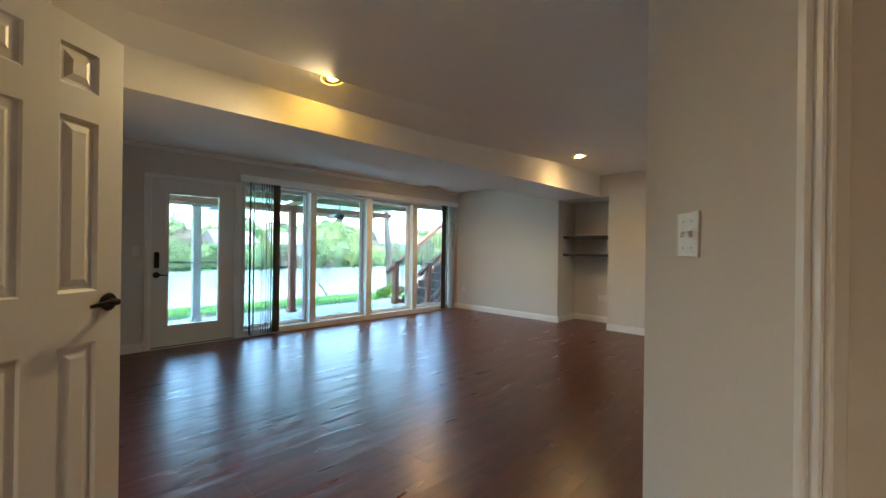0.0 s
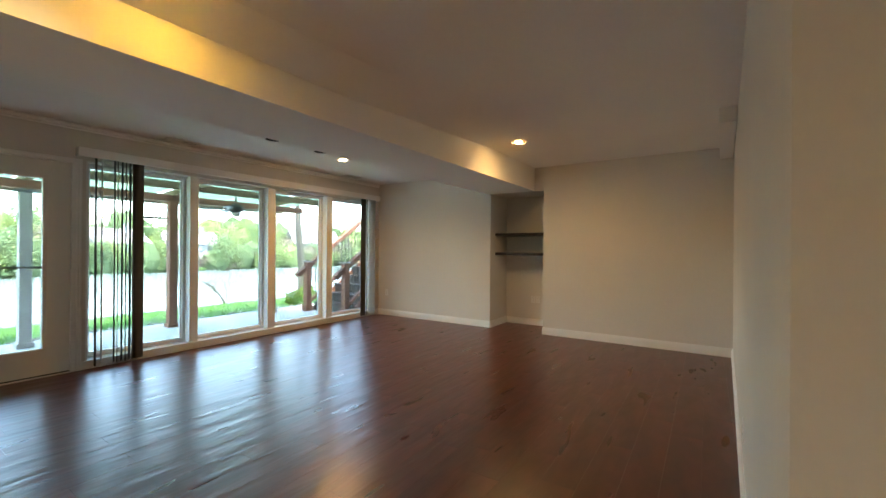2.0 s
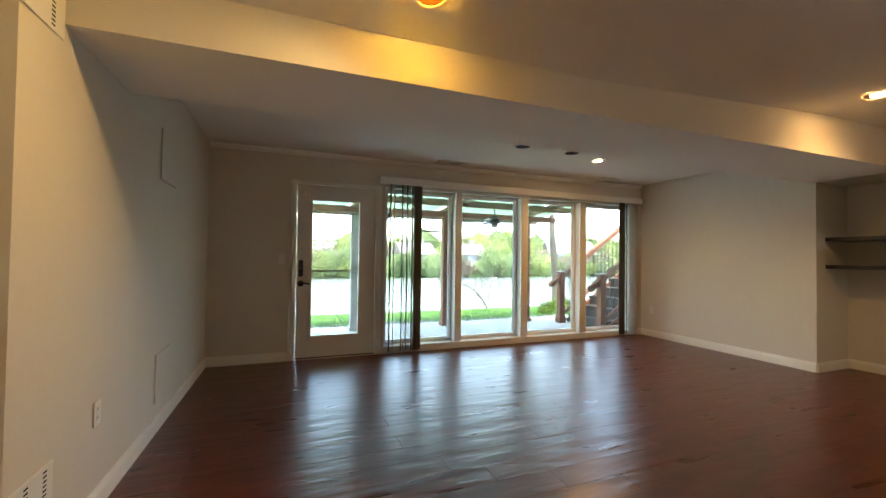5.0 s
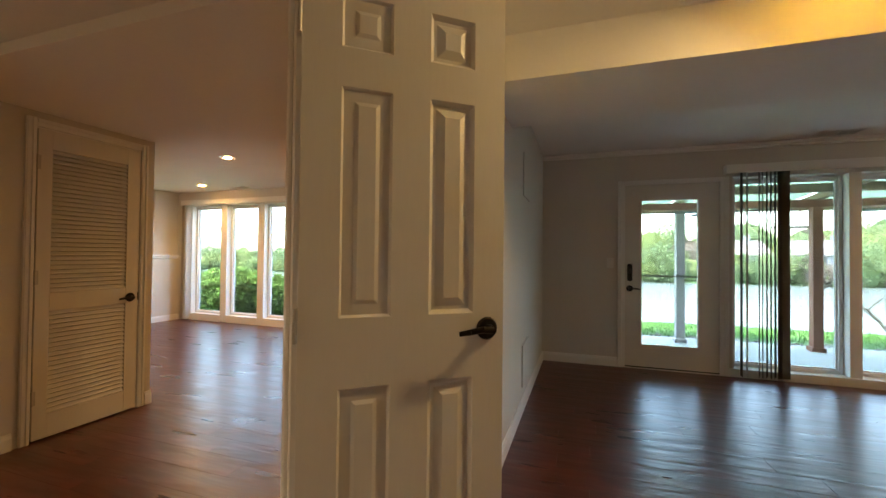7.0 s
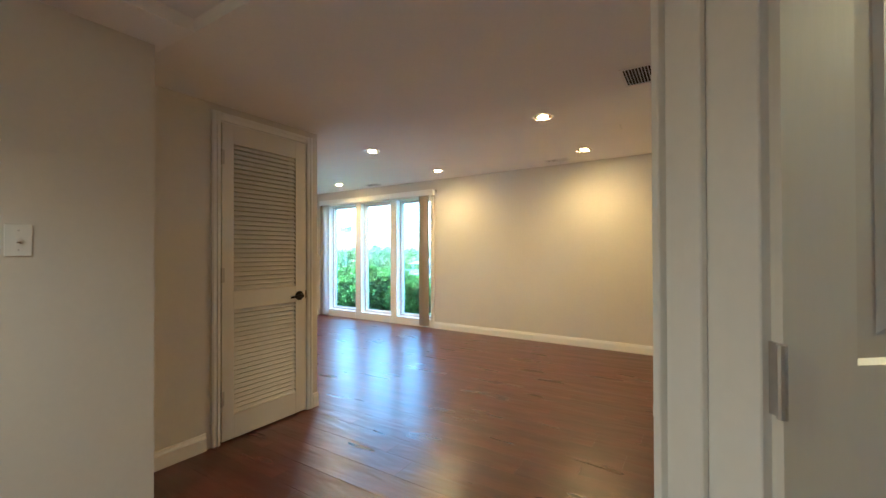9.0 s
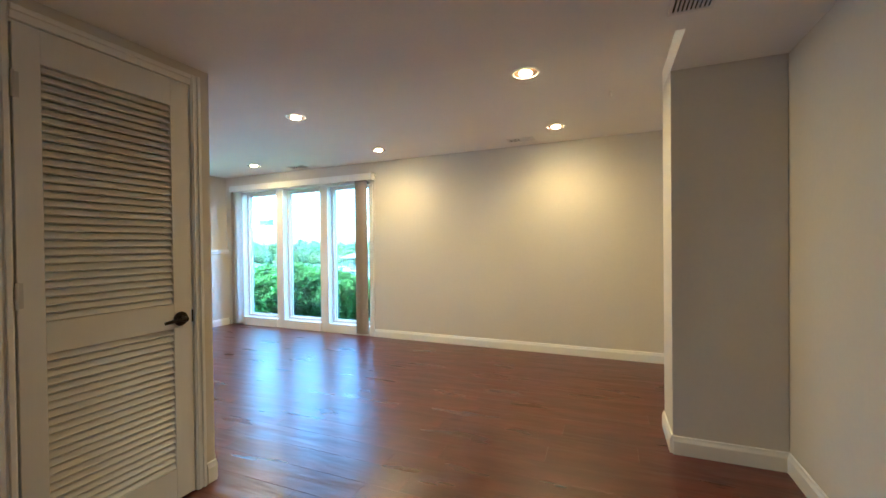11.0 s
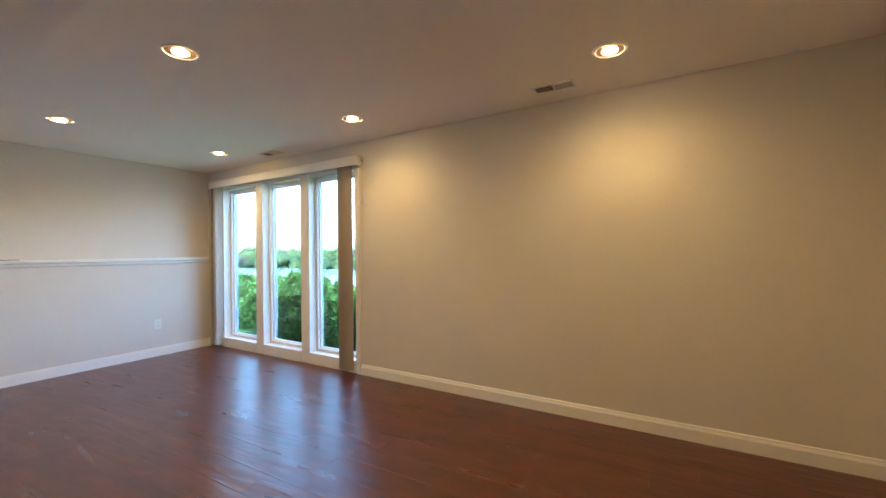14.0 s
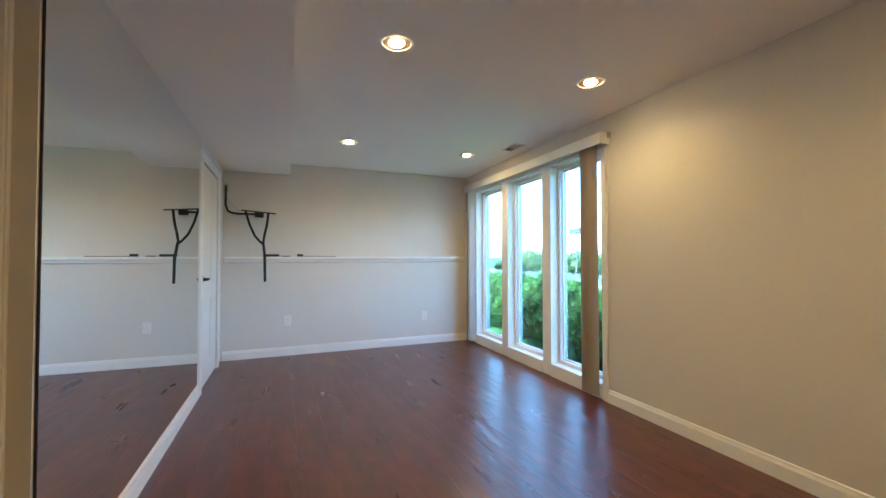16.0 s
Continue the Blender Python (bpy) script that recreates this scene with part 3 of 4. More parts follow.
# ---- windows ----
def window(name, x0, x1, z0, z1, y_in, y_glass, label):
    w = tagged(new(name), label, "window", "", "structure")
    fw = 0.034
    for n, bx in (("window_frame", (x0, x0 + fw, z0, z1)), ("window_frame", (x1 - fw, x1, z0, z1)), ("window_frame", (x0 + fw, x1 - fw, z0, z0 + fw)), ("window_frame", (x0 + fw, x1 - fw, z1 - fw, z1))):
        part(n, Geo().box(bx[0], bx[1], y_glass - 0.05, y_glass + 0.03, bx[2], bx[3]), PVC, w, bevel=0.004)
    bead = Geo()
    s = fw - 0.001
    for bx in ((x0 + s, x0 + s + 0.014, z0 + s, z1 - s), (x1 - s - 0.014, x1 - s, z0 + s, z1 - s), (x0 + s + 0.014, x1 - s - 0.014, z0 + s, z0 + s + 0.014), (x0 + s + 0.014, x1 - s - 0.014, z1 - s - 0.014, z1 - s)):
        bead.box(bx[0], bx[1], y_glass - 0.022, y_glass + 0.012, bx[2], bx[3])
    part("glazing_bead", bead, PVC, w, bevel=0.002)
    p = part("pane", box(x0 + s, x1 - s, y_glass - 0.004, y_glass + 0.004, z0 + s, z1 - s), GLASS, w)
    p.visible_shadow = False
    return w


P1 = [(2.075, 3.035), (3.133, 4.072), (4.190, 5.130), (5.250, 6.19)]
for i, (a, b) in enumerate(P1):
    window("window_%d" % (i + 1), a, b, WIN_B, WIN_T - 0.004, 6.63, 6.81, "tall white fixed window looking onto a covered patio")
mul = Geo()
xs = [WIN_L] + [x for p in P1 for x in p] + [WIN_R]
for i in range(0, len(xs), 2):
    mul.box(xs[i] + (0.0005 if i == 0 else 0), xs[i + 1] - (0.0005 if i == 8 else 0), 6.655, 6.84, 0.012, WIN_T - 0.001)
structure("trim_window_mullions", mul, TRIM, "white painted posts between the windows", "window trim", 0.003)
structure("trim_window_base", Geo().box(WIN_L, WIN_R, 6.635, 6.84, 0.0, WIN_B - 0.002).box(1.975, 6.20, 6.622, 6.634, 0.0, 0.085), TRIM, "white painted board below the windows", "window trim", 0.003)
for i, (a, b) in enumerate(R2):
    window("window_%d" % (i + 5), a, b, W2B, W2T, 7.23, 7.375, "tall white window looking onto a hedge and a lake")
mul = Geo()
xs = [R2[0][0] - 0.029] + [x for p in R2 for x in p] + [R2[2][1] + 0.029]
for i in range(0, len(xs), 2):
    mul.box(xs[i], xs[i + 1], 7.236, 7.44, 0.0, W2T + 0.029)
for a, b in R2:
    mul.box(a, b, 7.236, 7.44, W2T + 0.0005, W2T + 0.029).box(a, b, 7.225, 7.44, 0.0, W2B - 0.0005)
structure("trim_window_posts", mul, TRIM, "white painted posts and base around the windows", "window trim", 0.003)
structure("trim_window_side", box(-3.915, -3.865, 7.212, 7.229, 0.0, 2.09), TRIM, "white casing beside the window", "window trim", 0.003)


# ---- vertical blinds ----
def blind(name, x0, x1, y, z_top, depth, slats, label, drop=0.03, return_end=False):
    """slats: (x, turn in degrees, material)."""
    b = thing(name, label, "blind", pose(0, 0, 0))
    part("valance", Geo().box(x0, x1, y - depth, y - depth + 0.012, z_top - 0.09, z_top).box(x0, x0 + 0.012, y - depth + 0.012, y - 0.001, z_top - 0.09, z_top).box(x1 - 0.012, x1, y - depth + 0.012, y - 0.001, z_top - 0.09, z_top).box(x0, x1, y - depth + 0.012, y - 0.001, z_top - 0.012, z_top), TRIM, b, "white valance board", bevel=0.003)
    part("head_rail", box(x0 + 0.03, x1 - 0.03, y - depth * 0.62, y - depth * 0.30, z_top - 0.05, z_top - 0.014), METAL, b)
    for x, turn, material in slats:
        mm = pose(x, y - depth * 0.46, 0, 0, 0, turn)
        n = 5
        hw = 0.043
        v, f = [], []
        for k in range(n):
            u = -1 + 2 * k / (n - 1)
            for z in (drop, z_top - 0.052):
                v.append(mm @ Vector((u * hw, 0.006 * (1 - u * u), z)))
        f = [(2 * k, 2 * k + 2, 2 * k + 3, 2 * k + 1) for k in range(n - 1)]
        gg = Geo().add(v, f)
        s = part("slat", gg, material, b)
        s.modifiers.new("thickness", "SOLIDIFY").thickness = 0.0012
    return b


rnd = random.Random(4)
# BLINDLIGHT marks slats coloured as daylit, the others as in shade
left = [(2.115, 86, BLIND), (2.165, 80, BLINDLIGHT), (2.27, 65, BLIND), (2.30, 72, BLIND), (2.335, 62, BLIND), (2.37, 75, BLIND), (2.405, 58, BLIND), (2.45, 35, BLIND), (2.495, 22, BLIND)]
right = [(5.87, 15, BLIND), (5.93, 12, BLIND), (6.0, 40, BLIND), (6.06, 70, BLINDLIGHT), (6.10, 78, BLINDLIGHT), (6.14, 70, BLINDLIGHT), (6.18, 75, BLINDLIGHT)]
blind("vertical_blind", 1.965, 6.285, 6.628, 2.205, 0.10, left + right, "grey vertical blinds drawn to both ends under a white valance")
left = [(-6.47, 20, BLINDWARM), (-6.44, 35, BLINDWARM), (-6.40, 60, BLINDLIGHT), (-6.37, 70, BLINDLIGHT), (-6.345, 66, BLINDLIGHT)]
right = [(-4.085, 8, BLINDWARM), (-4.07, 14, BLINDWARM), (-4.05, 20, BLINDWARM), (-4.02, 28, BLINDWARM), (-3.985, 35, BLINDWARM)]
b2 = blind("vertical_blind", -6.50, -3.825, 7.228, 2.195, 0.10, left + right, "taupe vertical blinds drawn to both ends under a white valance")
part("cord_pulley", Geo().tube((-3.80, 7.19, 2.15), (-3.80, 7.19, 2.19), 0.014, n=10), STEEL, b2)
part("cord", Geo().tube((-3.845, 7.205, 0.55), (-3.82, 7.205, 2.14), 0.003, n=6), PLASTIC, b2)

# the exercise room's north side stands slightly askew
SKEW = Matrix.Translation((-3.87, 7.245, 0)) @ pose(0, 0, 0, 0, 0, -1.3) @ Matrix.Translation((3.92, -7.235, 0))
for ob in list(scene.collection.objects):
    if ob.parent is None and (ob.name in ("wall_north_exercise", "window_5", "window_6", "window_7", "trim_window_posts", "trim_window_side", b2.name)
                              or (ob.name.startswith("baseboard") and abs(ob.matrix_basis.translation.y - 7.23) < 0.01 and ob.matrix_basis.translation.x > -1)):
        ob.matrix_basis = SKEW @ ob.matrix_basis

# ---- louvered closet door ----
def louver_door():
    d = thing("louver_door", "off-white louvered closet door, closed, with a dark lever", "door", pose(-2.815, 3.302, 0, 0, 0, 90))
    w, h, th = 0.643, 2.035, 0.032
    x0, x1 = 0.078, 0.553
    for a, b in ((0, x0), (x1, w)):
        part("stile", box(a, b, 0, th, 0.012, h), DOORPAINT, d, bevel=0.002)
    for z0, z1 in ((0.012, 0.165), (0.84, 0.958), (1.912, h)):
        part("rail", box(x0, x1, 0.0005, th - 0.0005, z0, z1), DOORPAINT, d)
    slat = Geo().box(x0, x1, -0.0165, 0.0165, -0.003, 0.003, pose(0, 0, 0, 50, 0, 0))
    first = None
    for z0, z1, n in ((0.165, 0.84, 22), (0.958, 1.912, 31)):
        for k in range(n):
            z = z0 + (k + 0.5) * (z1 - z0) / n
            if first is None:
                first = part("slat", slat, DOORPAINT, d)
                s = first
            else:
                s = new("slat", first.data)
                s.parent = d
            s.location = (0, th / 2, z)
    lever(d, w - 0.06, 0.0, 0.885, -1, -0.10)
    part("strike_plate", box(w - 0.002, w + 0.004, -0.003, 0.03, 0.86, 0.92), BLACK, d)
    for z in (0.285, 1.065, 1.815):
        part("hinge", Geo().tube((-0.004, -0.006, z - 0.048), (-0.004, -0.006, z + 0.048), 0.0065, n=10).box(0.0, 0.016, -0.002, 0.0, z - 0.045, z + 0.045), STEEL, d, "painted steel hinge")
    return d


louver_door()
casing("door_casing", (-2.83, 3.957), (-2.83, 3.295), 2.045, 0.055, 0.026)
structure("closet_jamb", Geo().box(-2.965, -2.831, 3.27, 3.299, 0, 2.05).box(-2.965, -2.831, 3.948, 3.964, 0, 2.05).box(-2.965, -2.831, 3.299, 3.948, 2.038, 2.05), TRIM, "white jambs of the closet door", "door jamb")


# ---- mirror and storage door ----
mm = along((-5.24, mirror_y(-5.24)), (-2.845, mirror_y(-2.845)))
ml = span((-5.24, mirror_y(-5.24)), (-2.845, mirror_y(-2.845)))
mir = thing("wall_mirror_panel", "large frameless wall mirror standing on the baseboard", "mirror", mm)
part("mirror_sheet", box(0, ml, 0.002, 0.007, 0.112, SOF2 - 0.012), MIRROR, mir, "silvered mirror glass")
part("edge_channel", box(0, ml, 0.001, 0.016, 0.104, 0.112), TRIM, mir)
part("edge_strip", box(ml, ml + 0.004, 0.001, 0.008, 0.104, SOF2 - 0.01), SHELF, mir, "dark edge strip of the mirror")


def storage_door():
    a, b = (-6.215, mirror_y(-6.215)), (-5.325, mirror_y(-5.325))
    d = thing("storage_door", "white storage door, closed, with a black lever", "door", along(a, b))
    w = span(a, b)
    part("slab", box(0, w, -0.030, -0.002, 0.012, 2.03), DOORPAINT, d, bevel=0.002)
    for x0, x1 in ((0.12, 0.385), (0.505, 0.77)):
        for z0, z1 in ((0.23, 0.80), (0.99, 1.60), (1.72, 1.92)):
            part("panel", box(x0, x1, -0.006, 0.0025, z0, z1), DOORPAINT, d, bevel=0.004)
    lever(d, w - 0.07, -0.002, 0.99, 1, -0.11)
    return d


storage_door()
casing("door_casing", (-6.22, mirror_y(-6.22)), (-5.32, mirror_y(-5.32)), 2.04, 0.075, 0.022)


# ---- recessed downlights ----
def downlight(x, y, z, watts, spot=166, color=(1.0, 0.52, 0.14), face=None, aim=None, tilt=0):
    d = thing("downlight", "round recessed ceiling downlight, lit warm white", "ceiling light", pose(x, y, z, -tilt, 0, 0), "recessed downlights")
    part("trim_ring", Geo().lathe([(0.078, 0.0), (0.090, -0.001), (0.094, -0.004), (0.090, -0.007), (0.082, -0.007), (0.078, -0.005), (0.078, 0.0)], 28, None, False), PLASTIC, d, smooth=False)
    part("lamp_face", Geo().lathe([(0.001, -0.001), (0.041, -0.001), (0.040, -0.006), (0.034, -0.010), (0.020, -0.013), (0.001, -0.014)], 24), face or LAMPGLOW, d, "glowing warm lamp face")
    part("lamp_rim", Geo().lathe([(0.0415, -0.001), (0.0775, -0.001), (0.0775, -0.0030), (0.062, -0.0026), (0.0415, -0.0024), (0.0415, -0.001)], 28, None, False), LAMPRIM, d, "lamp rim with the golden glow put into its colour")
    data = bpy.data.lights.new("downlight_beam", "SPOT")
    data.energy, data.color = watts, color
    data.spot_size, data.spot_blend = radians(spot), 0.9
    data.shadow_soft_size = 0.035
    lamp = new("downlight_beam", data)
    lamp.parent = d
    lamp.location = (0, 0, -0.06)
    if aim:
        lamp.rotation_euler = Vector(aim).to_track_quat("-Z", "Y").to_euler()
    return d


DL = 0.82
for x, y in [(-3.385, 5.325), (-5.39, 5.40), (-5.41, 6.73), (-3.37, 6.665), (-1.345, 6.57), (-1.38, 5.24)]:
    downlight(x, y, H2, DL)
downlight(4.48, 5.57, H1, 1.2)
downlight(4.85, 3.185, H1 - 0.008, 0.8, 160, (1.0, 0.57, 0.19), None, (0.1, -0.15, -1.0), 1)
downlight(1.475, 3.345, H1 - 0.021, 1.5, 125, (1.0, 0.66, 0.28), LAMPGOLD, (-0.9, -0.12, -0.94), 19)
# unseen lamp added to brighten the hall; its fixture and place are invented
downlight(-1.4, 1.1, 2.20, 2.1, 150, (1.0, 0.77, 0.50))


# ---- hanging can lights with dark mouths ----
for x in (2.89, 3.44):
    c = thing("ceiling_can", "white cylinder can light hanging unlit from the ceiling", "ceiling light", pose(x, 4.79, H1), "unlit can lights")
    part("can_body", Geo().lathe([(0.001, 0), (0.078, 0), (0.078, -0.205), (0.070, -0.21), (0.068, -0.20), (0.001, -0.199)], 24), CEIL, c)
    part("can_mouth", Geo().lathe([(0.001, -0.2015), (0.066, -0.2015), (0.066, -0.2075), (0.001, -0.2035)], 24), DARKHOLE, c, "dark empty lamp opening")


# ---- vents and plates ----
def ceiling_vent(x, y, z, lx, ly, turn=0, bar=True, dark=-1):
    v = thing("ceiling_vent", "painted metal ceiling register with dark slots", "vent", pose(x, y, z, 0, 0, turn))
    part("frame", Geo().box(-lx / 2, lx / 2, -ly / 2, -ly / 2 + 0.016, -0.009, -0.001).box(-lx / 2, lx / 2, ly / 2 - 0.016, ly / 2, -0.009, -0.001).box(-lx / 2, -lx / 2 + 0.016, -ly / 2 + 0.016, ly / 2 - 0.016, -0.009, -0.001).box(lx / 2 - 0.016, lx / 2, -ly / 2 + 0.016, ly / 2 - 0.016, -0.009, -0.001), METAL, v, bevel=0.001)
    if bar:
        part("centre_bar", box(-0.006, 0.006, -ly / 2 + 0.016, ly / 2 - 0.016, -0.009, -0.001), METAL, v)
    part("backing", box(-lx / 2 + 0.016, lx / 2 - 0.016, -ly / 2 + 0.016, ly / 2 - 0.016, -0.003, -0.001), DARKHOLE, v)
    n = max(3, int((ly - 0.03) / 0.017))
    for half in (-1, 1):
        for k in range(n):
            yy = -ly / 2 + 0.02 + (k + 0.5) * (ly - 0.04) / n
            xa, xb = (-lx / 2 + 0.016, -0.006) if half < 0 else (0.006, lx / 2 - 0.016)
            part("vane", Geo().box(xa, xb, -0.006, 0.006, -0.0008, 0.0008, pose(0, yy, -0.0065, (86 if half == dark else 22) if bar else 55, 0, 0)), METAL, v)
    return v


ceiling_vent(2.84, 6.44, H1, 0.34, 0.16, 0, True, -1)
ceiling_vent(5.46, 6.42, H1, 0.32, 0.15, 0, True, -1)
ceiling_vent(-4.935, 7.05, H2, 0.27, 0.13, -1.3, True, 1)
ceiling_vent(-1.75, 6.905, H2, 0.28, 0.13, -1.3, True, 1)
ceiling_vent(-0.555, 4.43, SOF2, 0.27, 0.17, 90, False)


def wall_plate(m, kind, wide=0.072, tall=0.115, toggles=0):
    """A plate in the xz plane that faces -y."""
    label = {"switch": "white light switch plate on the wall", "outlet": "white outlet plate on the wall", "blank": "white blank plate on the wall"}[kind]
    p = thing("light_switch" if kind == "switch" else "wall_outlet", label, "switch" if kind == "switch" else "outlet", m)
    part("plate", box(-wide / 2, wide / 2, -0.006, -0.0005, -tall / 2, tall / 2), PLASTIC, p, bevel=0.002)
    if kind == "outlet":
        for z in (-0.02, 0.02):
            part("socket", Geo().tube((0, -0.0055, z), (0, -0.0075, z), 0.016, n=16), PLASTIC, p)
            for x in (-0.006, 0.006):
                part("slot", box(x - 0.001, x + 0.001, -0.0082, -0.0074, z - 0.004, z + 0.005), DARKHOLE, p)
    for k in range(toggles):
        x = (k - (toggles - 1) / 2) * 0.046
        up = 1 if k % 2 else -1
        part("toggle", Geo().box(x - 0.005, x + 0.005, -0.016, -0.004, -0.008, 0.008, pose(0, 0, 0.004 * up, 18 * up, 0, 0)), PLASTIC, p)
        part("toggle_slot", box(x - 0.007, x + 0.007, -0.0066, -0.0055, -0.014, 0.014), METAL, p)
        for z in (-0.035, 0.035):
            part("screw", Geo().tube((x, -0.0055, z), (x, -0.0072, z), 0.003, n=8), STEEL, p)
    return p


def on_wall(a, b, along_m, z):
    """A pose on the wall from a to b, facing the left of that line."""
    d = span(a, b)
    x = a[0] + (b[0] - a[0]) * along_m / d
    y = a[1] + (b[1] - a[1]) * along_m / d
    return pose(x, y, z, 0, 0, math.degrees(math.atan2(b[1] - a[1], b[0] - a[0])) + 180)


wall_plate(on_wall(DIAG_B, DIAG_A, span(DIAG_A, DIAG_B) - 0.315, 1.283), "switch", 0.115, 0.117, 2)
wall_plate(pose(0.862, 6.63, 1.17), "switch", toggles=1)
wall_plate(pose(0.075, 4.02, 0.46, 0, 0, 90), "outlet")
wall_plate(pose(6.98, 3.80, 0.42, 0, 0, -90), "outlet")
wall_plate(pose(6.98, 3.72, 0.42, 0, 0, -90), "outlet")
wall_plate(pose(6.36, 6.42, 0.42, 0, 0, -90), "outlet")
wall_plate(on_wall(DIAG_A, SOUTH_E, 1.75, 0.30), "outlet")
wall_plate(pose(-2.34, 2.305, 1.255, 0, 0, 90), "switch", toggles=1)
wall_plate(pose(-6.54, 4.857, 0.42, 0, 0, 90), "outlet", 0.085, 0.125)
wall_plate(pose(-6.54, 6.617, 0.385, 0, 0, 90), "outlet", 0.08, 0.12)


def wall_register(y0, y1, z0, z1, slots, label, name="wall_register"):
    v = thing(name, label, "vent", pose(0.063 + (0.5 * (y0 + y1) - 3.3) * 0.0141, (y0 + y1) / 2, (z0 + z1) / 2, 0, 0, 90))
    w, h = y1 - y0, z1 - z0
    part("plate", box(-w / 2, w / 2, -0.008, -0.0005, -h / 2, h / 2), PLASTIC, v, bevel=0.002)
    for c in range(slots):
        x = -w / 2 + w * (c + 0.5) / slots
        n = int(h / 0.018)
        for k in range(n):
            z = -h / 2 + 0.02 + k * (h - 0.04) / max(1, n - 1)
            part("slot", box(x - 0.012, x + 0.012, -0.0088, -0.0078, z - 0.004, z + 0.003), DARKHOLE, v)
    return v


wall_register(3.29, 3.65, 0.14, 0.42, 3, "white louvered return grille low on the wall")
wall_register(3.29, 3.63, 2.03, 2.34, 2, "white return grille high on the wall", "wall_register")
for y0, y1, z0, z1 in ((4.89, 5.30, 0.2, 0.53), (4.90, 5.30, 1.72, 2.07)):
    v = thing("access_panel", "flat painted access panel set in the wall", "access panel", pose(0.063 + (0.5 * (y0 + y1) - 3.3) * 0.0141, (y0 + y1) / 2, (z0 + z1) / 2, 0, 0, 90))
    part("panel_board", box(-(y1 - y0) / 2, (y1 - y0) / 2, -0.010, -0.0005, -(z1 - z0) / 2, (z1 - z0) / 2), WALL, v, bevel=0.002)
ca = thing("ceiling_chase", "painted duct cover in the ceiling corner", "duct cover", pose(0, 0, 0))
part("duct_board", Geo().prism([(4.75, 1.22), (6.355, 1.175), (6.355, 1.30), (4.75, 1.345)], 2.31, H1 - 0.001), CEIL, ca, bevel=0.003)


hk = thing("ceiling_hook", "small white hook screwed into the ceiling", "hook", pose(-0.86, 5.83, H2))
part("hook_plate", Geo().tube((0, 0, -0.001), (0, 0, -0.006), 0.012, n=12), PLASTIC, hk)
part("hook_arm", Geo().path([(0, 0, -0.006), (0, 0, -0.03), (0.008, 0, -0.04), (0.018, 0, -0.034)], 0.0025, 6), PLASTIC, hk)


# ---- niche shelves ----
for z in (1.163, 1.47):
    s = thing("wall_shelf", "black-brown floating wall shelf in the niche", "shelf", pose(6.98, 3.85, z), "niche shelves")
    part("shelf_board", box(-0.46, -0.002, -0.425, 0.425, -0.02, 0.022), SHELF, s, bevel=0.003)


# ---- ledge with its cap ----
lg = thing("ledge_cap", "white moulded ledge cap on the half wall", "ledge", pose(0, 0, 0))
part("cap_board", box(-6.64, -6.505, 4.17, 7.228, 1.166, 1.196), TRIM, lg, bevel=0.006, segments=2)
part("cap_moulding", Geo().prism([(-6.539, 1.125), (-6.526, 1.13), (-6.52, 1.155), (-6.512, 1.1655), (-6.539, 1.1655)], 4.17, 7.228, Matrix(((1, 0, 0, 0), (0, 0, 1, 0), (0, 1, 0, 0), (0, 0, 0, 1)))), TRIM, lg)

Z = 1.197
t = thing("strap_case", "flat black case lying on the ledge", "case", pose(-6.57, 4.69, Z))
part("case_body", box(-0.03, 0.03, -0.09, 0.07, 0, 0.028), BLACKPLASTIC, t, bevel=0.004)
part("case_buckle", box(-0.02, 0.02, 0.07, 0.10, 0, 0.018), STEEL, t, bevel=0.003)
part("case_tail", box(-0.012, 0.012, 0.10, 0.20, 0.0, 0.010), STRAP, t)
t = thing("black_box", "small black box lying on the ledge", "box", pose(-6.57, 5.0, Z))
part("box_body", box(-0.025, 0.025, -0.035, 0.035, 0, 0.03), BLACKPLASTIC, t, bevel=0.003)
t = thing("flat_bar", "thin dark bar lying along the ledge", "bar", pose(-6.56, 5.235, Z))
part("bar_body", box(-0.012, 0.012, -0.195, 0.195, 0, 0.007), FANMETAL, t, bevel=0.001)
part("bar_tip", box(-0.012, 0.012, 0.195, 0.22, 0, 0.007), PLASTIC, t)

# ---- pull-up bar with hanging straps ----
pb = thing("pull_up_bar", "black wall-mounted pull-up bar with padded grips", "exercise bar", pose(-6.62, 4.30, 1.70))
g = Geo().path([(0.03, -0.125, 0.33), (0.03, -0.125, 0.10), (0.035, -0.10, 0.03), (0.05, -0.05, 0.008), (0.06, 0.02, 0.0), (0.08, 0.22, 0.0)], 0.013, 10)
part("bent_tube", g, BLACKPLASTIC, pb)
part("wall_bracket", box(-0.018, 0.022, -0.15, -0.10, 0.26, 0.36), STEEL, pb, bevel=0.003)
part("brace", Geo().tube((0.03, -0.12, 0.18), (0.06, 0.03, 0.02), 0.005, n=8), STEEL, pb)
part("top_bar", Geo().tube((0.05, 0.04, 0.045), (0.10, 0.42, 0.012), 0.008, n=10), FANMETAL, pb)
part("grip", Geo().tube((0.075, 0.19, 0.0), (0.085, 0.28, -0.006), 0.034, n=16), BLACKPLASTIC, pb, "black foam grip")
st = thing("hanging_strap", "black webbing strap hanging from the bar", "strap", pose(-6.54, 4.30, 1.70))


